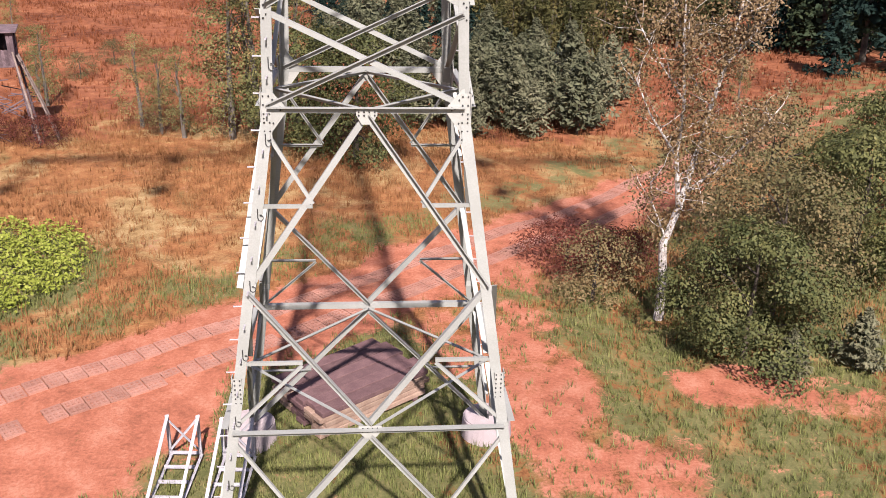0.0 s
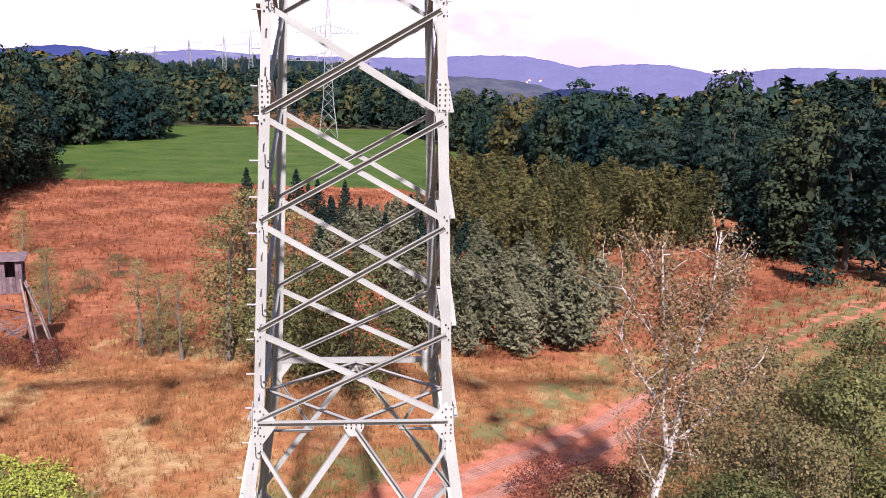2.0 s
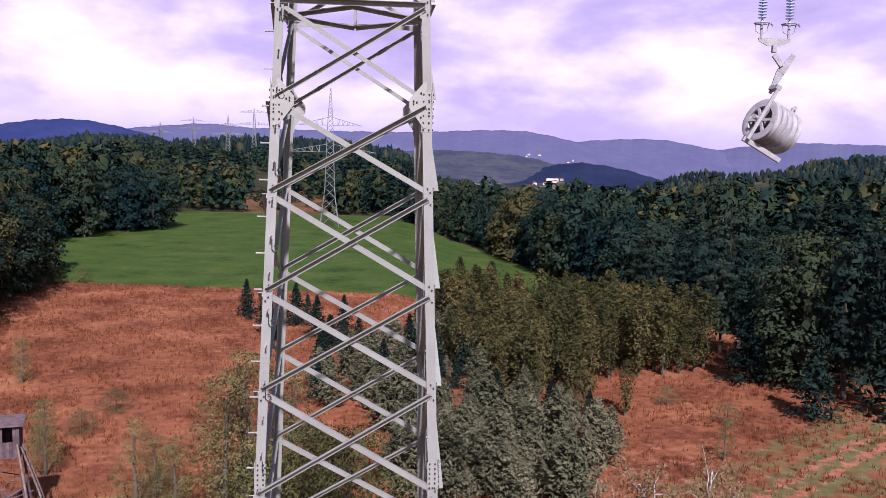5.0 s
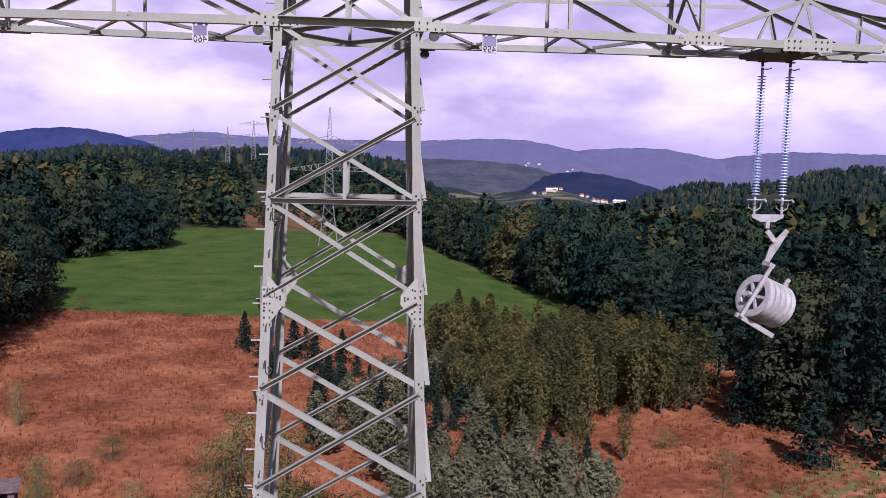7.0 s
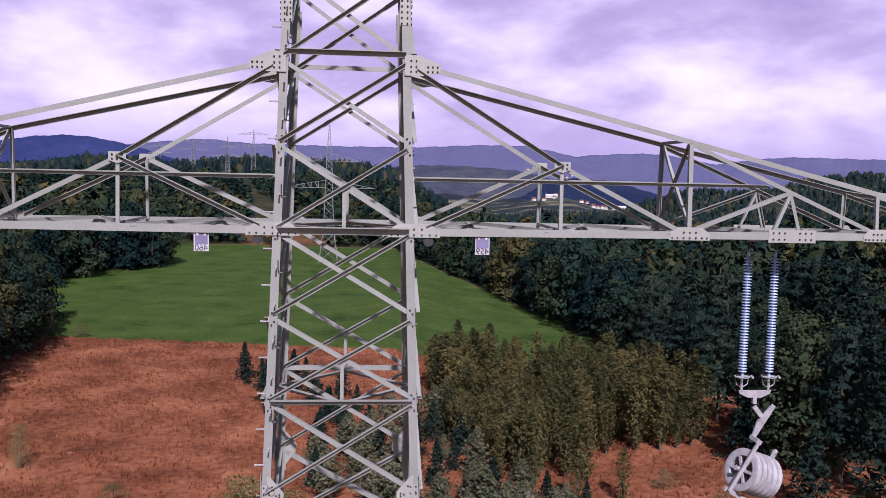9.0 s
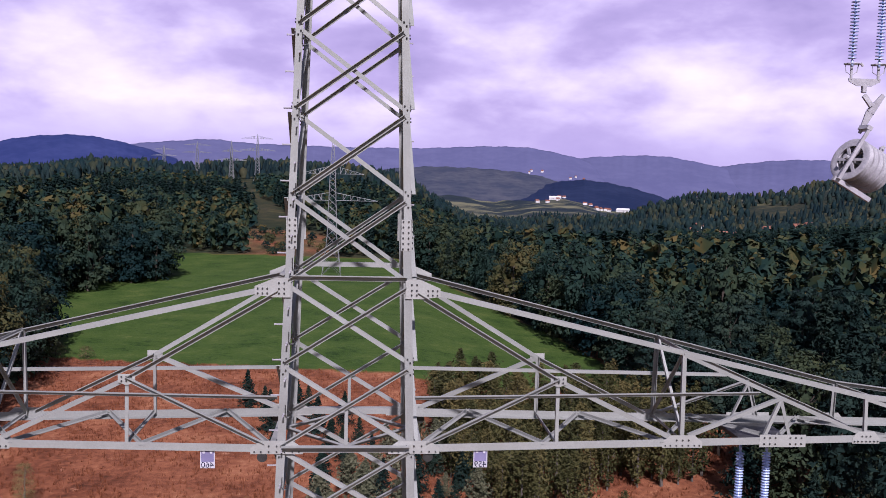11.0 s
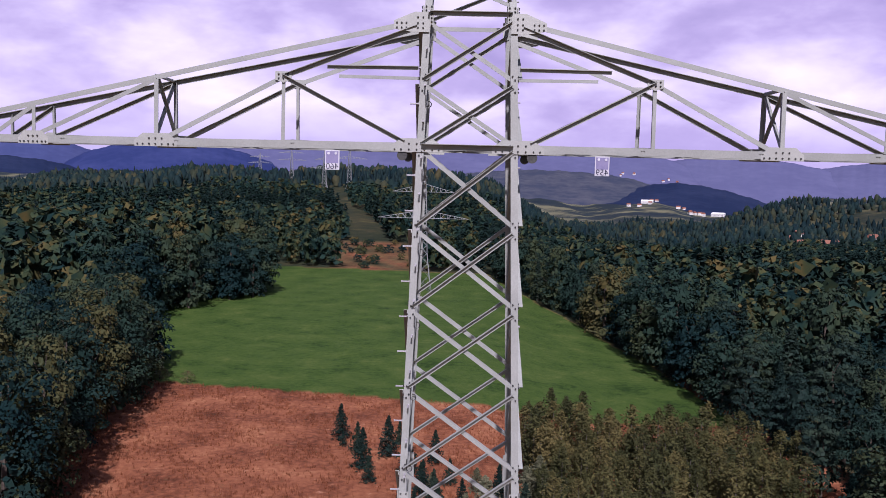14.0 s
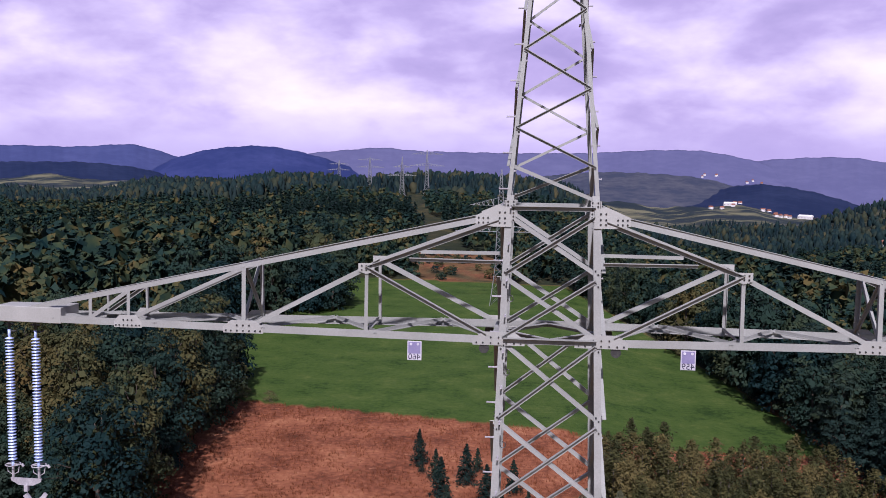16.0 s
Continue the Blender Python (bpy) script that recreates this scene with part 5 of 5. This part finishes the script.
scrub = broadleaf_meshes("scrub", 4.0, 2.2, 0.02, 14, 320, 0.42, 37, LEAF_FOREST, None, 0.5, core=0.0)
tree("willow_bush", bush_a, 13.0, 7.4, 0.9, 0.3, "dense dark green willow bush with yellowing leaves", "bush")
tree("willow_bush", bush_b, 15.0, 9.8, 0.95, 1.3, "tall olive and brown leafy bush behind the willow", "bush")
tree("willow_bush", bush_a, 20.8, 14.6, 1.15, 2.1, "broad olive and dark green bush at the clearing's edge", "bush")
tree("willow_bush", bush_b, 17.6, 17.0, 1.05, 3.1, "browning leafy bush with bare twigs at the track", "bush")
tree("willow_bush", bush_e, 25.5, 21.5, 1.05, 4.1, "dark green bush at the track's edge", "bush")
tree("thin_shrub", bush_c, 8.9, 12.4, 0.95, 0.0, "thin brown shrub beneath the birch", "shrub")
tree("bramble", bush_d, 8.6, 16.0, 1.0, 0.4, "dark red bramble thicket beside the track", "shrub", "brambles")
tree("bramble", bush_d, 10.8, 15.2, 0.9, 1.4, "dark red bramble thicket beside the birch", "shrub", "brambles")
tree("bramble", bush_d, -19.6, 35.2, 0.9, 1.0, "reddish bramble thicket beside the hunting stand", "shrub", "brambles")
tree("bramble", bush_d, -22.8, 35.6, 0.8, 2.0, "reddish bramble thicket at the stand's poles", "shrub", "brambles")
pine_small = conifer_meshes("pine_small", 2.6, 1.1, 9, 2600, 0.12, 41, NEEDLE_GREY, -0.25)
tree("young_pine", pine_small, 16.6, 6.4, 0.9, 0.0, "small grey-green young pine in the grass", "pine tree", "young pines")
tree("young_pine", pine_small, 13.9, 5.9, 0.75, 1.0, "small grey-green young pine before the willow", "pine tree", "young pines")

slim = broadleaf_meshes("slim", 7.5, 1.25, 0.06, 44, 3600, 0.075, 51, LEAF_BUSH, BARK_GREY, 0.9, core=0.0)
slim2 = broadleaf_meshes("slim2", 8.0, 1.6, 0.08, 50, 4800, 0.08, 52, LEAF_BUSH, BARK_GREY, 0.9, core=0.0)
for x, y, s, me in ((-14.6, 39.0, 0.85, slim), (-11.4, 36.2, 0.8, slim), (-13.0, 37.2, 0.72, slim2), (-8.4, 36.0, 1.25, slim2), (-6.9, 37.4, 1.45, slim2), (-7.6, 39.5, 1.3, slim), (-4.6, 39.0, 1.25, slim2), (-22.6, 45.2, 0.75, slim2), (-34.0, 71.0, 0.6, slim2),
                    (-24.6, 49.4, 0.5, slim), (29.6, 48.2, 0.5, slim)):
    tree("young_birch", me, x, y, s, x * 1.7, "young birch with thin olive and brown leaves on the heath", "tree", "young birches on the heath")
dark_tree = broadleaf_meshes("dark_tree", 8.0, 3.2, 0.03, 44, 9000, 0.11, 53, LEAF_DARK, None, 0.35, core=0.03)
tree("leafy_tree", dark_tree, -0.6, 31.5, 1.0, 0.0, "dark green leafy tree at the end of the tower's shade", "tree")
tree("leafy_tree", dark_tree, -3.4, 33.8, 0.95, 2.0, "dark green leafy tree beside the birches", "tree")

pine_a = conifer_meshes("pine_a", 5.6, 2.1, 10, 1700, 0.22, 61, NEEDLE_GREY, -0.45)
pine_b = conifer_meshes("pine_b", 4.8, 2.0, 9, 1700, 0.20, 62, NEEDLE_GREY, -0.6)
spruce_a = conifer_meshes("spruce_a", 6.0, 2.0, 13, 1500, 0.22, 63, NEEDLE, 0.3)
rngp = np.random.default_rng(8)
done = []
spots = []
for q in range(4000):
    x, y = rngp.uniform(-7, 22), rngp.uniform(33.5, 92)
    if y < 60:
        over = x - (1.0 + 0.24 * y) + 2.2 * math.sin(y * 0.7) * math.cos(x * 0.9)
        if x < 1.5 + 0.02 * y or over > 7 or (over > 0 and rngp.random() < 0.35 + over * 0.09):
            continue
    elif not (-5 + (y - 60) * 0.02 < x < 14) or rngp.random() < 0.5:
        continue
    if y < 37 + abs(x - 9) * 0.2:
        continue
    if min([math.hypot(x - a, y - b) for a, b in done] + [9]) < (2.2 if y < 60 else 2.9):
        continue
    done.append((x, y))
    spots.append((x, y))
    if len(spots) > 150:
        break
for q, (x, y) in enumerate(spots):
    if y > 58 and q % 3:
        tree("young_spruce", spruce_a, x, y, rngp.uniform(0.5, 0.85), rngp.uniform(0, 6), "young dark green spruce in the thicket", "spruce tree", "young spruces in the thicket")
    else:
        tree("young_pine", pine_a if q % 2 else pine_b, x, y, rngp.uniform(0.5, 1.2), rngp.uniform(0, 6), "grey-green young pine in a dense thicket", "pine tree", "young pines in the thicket")
for x, y, s in ((-17.0, 110, 0.9), (-12.3, 97, 0.95), (-9.2, 102, 1.0), (-13.8, 104, 0.75), (-6.0, 96, 0.9), (-2.5, 100, 0.8), (-16.2, 106.5, 0.4), (-11.0, 92, 0.6), (-4, 88, 0.7), (-8, 108, 0.6)):
    tree("young_spruce", spruce_a, x, y, s, x, "lone dark blue-green young spruce on the heath", "spruce tree", "spruces on the heath")
tree("young_spruce", spruce_a, 42.7, 58.6, 1.35, 0.0, "slender conifer in front of the forest's edge", "spruce tree", "conifers at the forest's edge")
tree("young_spruce", spruce_a, 42.8, 73.5, 1.6, 1.0, "slender conifer in front of the forest's edge", "spruce tree", "conifers at the forest's edge")
for x, y, s in ((-60, 139, 0.5), (-56, 143, 0.4), (-58, 128, 0.55), (-50, 141, 0.35), (-22, 61, 0.22), (-23, 54.5, 0.22), (34, 58, 0.3), (31, 66, 0.3)):
    tree("thin_shrub", bush_c, x, y, s * 3 if s < 0.3 else s * 2, x, "low olive shrub on the heath", "shrub", "shrubs on the heath")

rngc = np.random.default_rng(17)
for _ in range(26):
    y = rngc.uniform(336, 425)
    x = rngc.uniform(-46 - 0.13 * (y - 335), -18 - 0.10 * (y - 335))
    tree("thin_shrub", scrub, x, y, rngc.uniform(0.5, 1.2), rngc.uniform(0, 6), "dark scrub in the cleared strip under the line", "shrub", "scrub under the line")

# the grove of young birches
def feather_birch(name, seed, h=9.0, r=1.45, n=1150, leaf=0.22):
    """A young birch: upswept fine boughs with hanging leaves round a pale stem, pointed at the top."""
    tm, cm = conifer_meshes(name, h, r, 13, n, leaf, seed, LEAF_GOLD, -0.75, True)
    rng = np.random.default_rng(seed)
    v = co(cm)
    lift = 0.10 * h * rng.random()
    v[:, 2] = np.maximum(v[:, 2] + lift * np.sin(v[:, 2] / h * 3.1), 0.05)
    cm.vertices.foreach_set("co", v.ravel())
    tm.materials.clear()
    tm.materials.append(BARK_GREY)
    return tm, cm


def co(me):
    a = np.empty(len(me.vertices) * 3, np.float32)
    me.vertices.foreach_get("co", a)
    return a.reshape(-1, 3)


grove = [feather_birch(f"grove_{q}", 71 + q, 9.6 - 0.5 * q, 1.45 + 0.15 * q) for q in range(4)]
done, q = [], 0
for _ in range(6000):
    x, y = rngp.uniform(9, 46), rngp.uniform(58, 116 - 6)
    lo = 78 - (abs(x - 19) < 5) * 10 - (x < 14) * 2 + max(0, x - 36) * 0.6
    if y < lo or x > 43 - (y - 70) * 0.05 + 3.0 * math.sin(y * 0.35) or x < 10 + max(0, 75 - y) * 0.4 or min([math.hypot(x - a, y - b) for a, b in done] + [9]) < 2.1:
        continue
    done.append((x, y))
    tree("grove_birch", grove[q % 4], x, y, rngp.uniform(0.62, 1.15), rngp.uniform(0, 6), "young birch with yellowing olive leaves in a dense grove", "tree", "birch grove")
    q += 1
    if q >= 290:
        break
for x, y, s in ((21.0, 62.0, 0.62), (25.6, 62.2, 0.62), (17.5, 66, 0.6)):
    tree("grove_birch", grove[1], x, y, s, x, "young yellowing birch before the grove", "tree", "birch grove")


# ---- the forest round the meadow ----
LEFT_EDGE = [(-47, 60), (-50, 95), (-52, 112), (-55, 128), (-58, 150), (-70, 168), (-80, 192), (-80, 213), (-74, 234), (-63, 252), (-62, 264), (-78, 282), (-82, 310), (-78, 335)]
RIGHT_EDGE = [(50, 52), (47, 66), (46, 84), (47, 110), (49, 148), (45, 192), (38, 245), (14, 327), (10, 345)]



def edge_x(edge, y):
    return np.interp(y, [p[1] for p in edge], [p[0] for p in edge])


oak = [broadleaf_meshes(f"forest_{q}", 20.0, 5.3, 0.03, 40, 4200, 0.33, 81 + q, LEAF_FOREST, BARK, 0.12, core=0.08) for q in range(3)]
oak_far = [broadleaf_meshes(f"forest_far_{q}", 20.0, 5.3, 0.03, 34, 1500, 0.55, 85 + q, LEAF_FOREST, BARK, 0.12) for q in range(4)]
pine = [broadleaf_meshes(f"tall_pine_{q}", 20.0, 4.2, 0.24, 30, 2600, 0.36, 141 + q, NEEDLE, BARK, 0.15, 0.45, 0.08) for q in range(2)]
fir = [conifer_meshes(f"fir_{q}", 20.0, 3.8, 22, 1700, 0.50, 91 + q, NEEDLE, 0.28) for q in range(2)] + pine
oak_lo = [broadleaf_meshes(f"forest_lo_{q}", 20.0, 5.0, 0.1, 14, 180, 1.25, 101 + q, LEAF_FOREST) for q in range(3)]
oak_mid = [broadleaf_meshes(f"forest_mid_{q}", 20.0, 5.0, 0.2, 9, 62, 1.9, 121 + q, LEAF_FOREST) for q in range(3)]
fir_mid = [conifer_meshes(f"fir_mid_{q}", 20.0, 3.0, 3, 63, 2.2, 131 + q, NEEDLE, 0.28) for q in range(2)]
fir_lo = [conifer_meshes(f"fir_lo_{q}", 20.0, 3.0, 9, 189, 1.2, 111 + q, NEEDLE, 0.28) for q in range(2)]


oak_v, fir_v = [co(m[1]) for m in oak_lo], [co(m[1]) for m in fir_lo]
oak_m, fir_m = [co(m[1]) for m in oak_mid], [co(m[1]) for m in fir_mid]
stuff = {"leafy": [], "needle": []}
rngf = np.random.default_rng(12)


def forest_side(side, count_cap):
    pts, things = [], 0
    ys = np.arange(48, 336, 7.2)
    for depth in range(0, 15):
        for y in ys:
            yy = y + rngf.uniform(-3.2, 3.2)
            off = 2.0 + depth * 7.0 + rngf.uniform(-2.8, 2.8)
            x = float(edge_x(LEFT_EDGE, yy)) - off if side < 0 else float(edge_x(RIGHT_EDGE, yy)) + off
            az = abs(bearing(x, yy))
            if az > 37 or (side < 0 and yy < 62):
                continue
            s = rngf.uniform(0.72, 1.2) * ((1.12 if yy > 170 else 0.88) if side < 0 else (0.86 if yy < 130 else 0.94))
            conif = rngf.random() < (0.22 if side < 0 else (0.9 if yy < 130 else 0.35))
            near = depth < 2 or (depth < 5 and yy < 140)
            z = float(terrain(x, yy))
            if near and things < count_cap:
                things += 1
                conif = conif and (depth > 0 or side > 0)
                me = fir[things % 4] if conif else (oak[things % 3] if yy < 135 else oak_far[things % 4])
                tree("forest_conifer" if conif else "forest_tree", me, x, yy, s, rngf.uniform(0, 6.28), "tall dark conifer at the forest's edge" if conif else "tall broad-leaved tree at the forest's edge, just turning", "tree", "forest's edge", rngf.uniform(0.85, 1.15), z)
            else:
                a = rngf.uniform(0, 6.28)
                deep = depth > 5 and yy > 190
                src = (fir_m if deep else fir_v)[int(rngf.integers(2))] if conif else (oak_m if deep else oak_v)[int(rngf.integers(3))]
                v = src @ np.array([[math.cos(a), math.sin(a), 0], [-math.sin(a), math.cos(a), 0], [0, 0, 1]]) * s + np.array([x, yy, z])
                stuff["needle" if conif else "leafy"].append(v)


forest_side(-1, 150)
forest_side(1, 150)
# behind the meadow, and up the hill as far as single trees can be told apart
tiny_oak = np.array([(math.cos(a) * r, math.sin(a) * r, z) for r, z in ((0.22, 0.12), (0.30, 0.5), (0.16, 0.85)) for a in np.arange(5) * math.tau / 5 + z] + [(0, 0, 1.0)])
tiny_tri = [(k, (k + 1) % 5, 5 + (k + 1) % 5) for k in range(5)] + [(k, 5 + (k + 1) % 5, 5 + k) for k in range(5)] + [(5 + k, 5 + (k + 1) % 5, 10 + (k + 1) % 5) for k in range(5)] + [(5 + k, 10 + (k + 1) % 5, 10 + k) for k in range(5)] + [(10 + k, 10 + (k + 1) % 5, 15) for k in range(5)]
tiny_tri = np.array(tiny_tri)
tiny_fir = np.array([(math.cos(a) * r, math.sin(a) * r, z) for r, z in ((0.21, 0.05), (0.17, 0.35), (0.09, 0.7)) for a in np.arange(5) * math.tau / 5 + z] + [(0, 0, 1.05)])
far = {"leafy": [], "needle": []}


def far_clear(x, y):
    """Open ground: the line's corridor, clearings and fields."""
    if -50 + (y - 335) * -0.13 < x < -14 - (y - 335) * 0.10 and y < 430:
        return True
    if abs(x + 12 + (y - 273) * 0.205) < 10 and y < 760:
        return True
    if math.hypot((x + 125) / 30, (y - 790) / 40) < 1:
        return True
    return math.sin(x * 0.011 + 1.2) * math.sin(y * 0.006 + 0.4) > 0.90


r = 335.0
while r < 1750:
    step = 8.0 + (r - 335) * 0.0085
    for az in np.arange(-37, 37, math.degrees(step / r)):
        a = radians(az + rngf.uniform(-0.3, 0.3) * math.degrees(step / r))
        rr = r + rngf.uniform(-0.45, 0.45) * step
        x, y = rr * math.sin(a), rr * math.cos(a) - 17.8
        if y < 332 and (x > float(edge_x(RIGHT_EDGE, y)) + 102 or x < float(edge_x(LEFT_EDGE, y)) - 102) is False:
            continue
        if far_clear(x, y) or inside(np.array(x), np.array(y), MEADOW):
            continue
        h = rngf.uniform(12, 19) if r < 800 else rngf.uniform(9, 14)
        grove_kind = math.sin(x * 0.013) * math.cos(y * 0.017) + rngf.normal() * 0.4
        src, key = (tiny_fir, "needle") if grove_kind > 0.05 else (tiny_oak, "leafy")
        if y < 760:
            src2 = (fir_v if y < 385 else fir_m)[int(rngf.integers(2))] if key == "needle" else (oak_v if y < 385 else oak_m)[int(rngf.integers(3))]
            stuff[key].append(src2 * (h / 20.0) + np.array([x, y, float(terrain(x, y))]))
            continue
        jit = 1 + rngf.normal(size=(16, 1)) * 0.14
        far[key].append(src * np.array([h * 1.25, h * 1.25, h]) * jit + np.array([x, y, float(terrain(x, y)) - 1]))
    r += step
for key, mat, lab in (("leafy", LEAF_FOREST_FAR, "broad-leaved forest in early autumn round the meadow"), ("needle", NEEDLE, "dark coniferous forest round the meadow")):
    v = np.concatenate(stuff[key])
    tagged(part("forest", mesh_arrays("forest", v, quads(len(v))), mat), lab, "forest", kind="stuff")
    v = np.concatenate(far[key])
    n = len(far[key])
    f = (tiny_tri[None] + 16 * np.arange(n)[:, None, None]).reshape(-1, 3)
    tagged(part("hill_forest", mesh_arrays("hill_forest", v, f), LEAF_HILL_HAZED if key == "leafy" else NEEDLE_HILL_HAZED), lab.replace("round the meadow", "on the far hills"), "forest", kind="stuff")


# ---- grass, heath tussocks and herbs ----
def blades(rng, pts, h, w, n_per):
    """Tufts of bent three-cornered blades."""
    n = len(pts)
    base = np.repeat(pts, n_per, 0) + rng.normal(size=(n * n_per, 3)) * np.array([h * 0.22, h * 0.22, 0])
    a = rng.uniform(0, math.tau, n * n_per)
    hh = h * rng.uniform(0.5, 1.2, n * n_per)
    lean = rng.uniform(0.1, 0.7, n * n_per) * hh
    side = np.stack([-np.sin(a), np.cos(a), np.zeros_like(a)], -1) * w
    tip = base + np.stack([np.cos(a) * lean, np.sin(a) * lean, hh], -1)
    v = np.stack([base - side, base + side, tip], 1).reshape(-1, 3)
    return v


def leafy(rng, pts):
    """Low herbs: broad leaves at several heights over each place."""
    p = np.repeat(pts, 4, 0) + rng.normal(size=(len(pts) * 4, 3)) * np.array([0.14, 0.14, 0])
    top = 0.35 + 0.35 * np.abs(wob(p[:, 0], p[:, 1], 1.1))
    p[:, 2] += top * rng.uniform(0.2, 1.0, len(p))
    return leaves(rng, p, np.tile([0.0, 0.0, 1.0], (len(p), 1)), 0.10, 1.6, 0.6)


def scatter(n, x0, x1, y0, y1, keep, seed):
    rng = np.random.default_rng(seed)
    x, y = rng.uniform(x0, x1, n), rng.uniform(y0, y1, n)
    z = zones(x, y)
    ok = rng.random(n) < keep(x, y, z)
    x, y = x[ok], y[ok]
    return rng, np.stack([x, y, terrain(x, y)], -1)


def view_ok(x, y):
    return (np.abs(bearing(x, y) - 2) < 34)


for nm, mat, n, box, keep, h, w, per, seed, lab in (
        ("dry_grass", GRASS_DRY, 26000, (-30, 32, 8, 46), lambda x, y, z: view_ok(x, y) * (1 - z[0]) * (1 - 0.8 * z[1]) * (1 - 0.7 * z[3]) * (0.35 + 0.65 * (wob(x, y, 0.25) > -0.1)), 0.42, 0.016, 5, 1, "tall tufts of dry straw-coloured grass"),
        ("green_grass", GRASS_GREEN, 42000, (-14, 26, -6, 22), lambda x, y, z: (1 - z[0]) * z[1], 0.26, 0.014, 5, 2, "green grass tufts in the trampled turf"),
        ("heath_tussocks", GRASS_RUST, 34000, (-64, 50, 30, 150), lambda x, y, z: view_ok(x, y) * z[3] * (1 - z[4]) * (1 - z[5]) * (0.3 + 0.7 * (wob(x, y, 0.3, 2) > 0)), 0.5, 0.04, 4, 3, "rust-brown bracken and grass tussocks on the heath"),
        ("herb_patch", HERB, 9000, (-24, -10, 8, 24), lambda x, y, z: 1.0 * (np.hypot((x + 16.5) / 4.9, (y - 15.5) / 5.2) + wob(x, y, 0.8) * 0.06 < 1.0), 0.62, 0.07, 5, 4, "patch of bright yellow-green herbs at the track")):
    rng, p = scatter(n, *box, keep, seed)
    v = blades(rng, p, h, w, per) if nm != "herb_patch" else leafy(rng, p)
    tagged(part(nm, mesh_arrays(nm, v, np.arange(len(v)).reshape(-1, 4 if nm == "herb_patch" else 3)), mat), lab, "grass", kind="stuff")


# ---- the village in the valley ----
def house(x, y, w, d, h, rot, white=False, z=None):
    z = float(terrain(x, y)) - 0.3 if z is None else z
    hs = tagged(new("house"), "white hall with a pale flat-pitched roof in the valley" if white else "small pale house with a red roof in the valley", "house", "village houses")
    hs.matrix_basis = pose(x, y, z, 0, 0, rot)
    bm = bmesh.new()
    bm_box(bm, w, d, h, pose(0, 0, h / 2))
    part("wall", bm, HOUSE_WALL, hs)
    bm = bmesh.new()
    rh = 0.12 * w if white else 0.42 * d
    vs = [bm.verts.new(p) for p in ((-w / 2 - 0.4, -d / 2 - 0.4, h), (w / 2 + 0.4, -d / 2 - 0.4, h), (w / 2 + 0.4, d / 2 + 0.4, h), (-w / 2 - 0.4, d / 2 + 0.4, h), (-w / 2 - 0.2, 0, h + rh), (w / 2 + 0.2, 0, h + rh))]
    for f in ((0, 1, 5, 4), (2, 3, 4, 5), (0, 4, 3), (1, 2, 5), (0, 3, 2, 1)):
        bm.faces.new([vs[q] for q in f])
    part("roof", bm, HOUSE_WALL if white else HOUSE_ROOF, hs)
    for q in range(max(2, int(w / 4))):
        bm = bmesh.new()
        bm_box(bm, 1.2, 0.1, 1.4, pose(-w / 2 + (q + 0.7) * w / max(2, int(w / 4)) - 0.6, -d / 2 - 0.03, h * 0.55))
        part("window", bm, DARK, hs)


rngv = np.random.default_rng(3)
for q in range(52):
    az, rr = (rngv.uniform(11.0, 19.0), rngv.uniform(2500, 3050)) if q < 34 else (rngv.uniform(21, 28), rngv.uniform(900, 1200))
    if 34 <= q < 42:
        az, rr = rngv.uniform(9.5, 14.5), rngv.uniform(4180, 4260)
    x, y = rr * math.sin(radians(az)), rr * math.cos(radians(az)) - 17.8
    big_hall = q in (3, 9)
    house(x, y, 38 if big_hall else rngv.uniform(8, 13), 20 if big_hall else rngv.uniform(8, 11), 8 if big_hall else rngv.uniform(5, 8), rngv.uniform(-40, 40), big_hall, float(ridge_height(3, az, rr)) - 2 if 34 <= q < 42 else None)


# ---- the paved track, slab by slab ----
road = tagged(new("road"), "track of red-brown concrete grid slabs in two wheel strips", "track", kind="structure")


def slab_mesh():
    bm = bmesh.new()
    for iy in range(3):
        bm_box(bm, 0.07, 0.58, 0.10, pose((iy - 1) * 0.165, 0, 0))
    for ix in range(4):
        bm_box(bm, 0.26, 0.07, 0.096, pose(0, (ix - 1.5) * 0.17, 0))
    me = bpy.data.meshes.new("slab")
    bm.to_mesh(me)
    bm.free()
    me.materials.append(PAVER)
    return me


slab = slab_mesh()
rngs = random.Random(2)
pts = []
for (ax, ay), (bx, by) in zip(ROAD[1:-2], ROAD[2:-1]):
    ln = math.hypot(bx - ax, by - ay)
    dx, dy = (bx - ax) / ln, (by - ay) / ln
    k = 0.0
    while k < ln:
        pts.append((ax + dx * k, ay + dy * k, dx, dy))
        k += 0.62
count = 0
for x, y, dx, dy in pts:
    if y > 33:
        break
    for row in (-1.15, -0.75, 0.75, 1.15):
        if count >= 300 or rngs.random() < 0.04:
            continue
        px, py = x - dy * row, y + dx * row
        part("slab", slab, None, road, "", pose(px, py, float(terrain(px, py)) + 0.005 + rngs.uniform(-0.012, 0.012), rngs.uniform(-1.5, 1.5), rngs.uniform(-1.5, 1.5), math.degrees(math.atan2(dy, dx)) - 90 + rngs.uniform(-2, 2)))
        count += 1
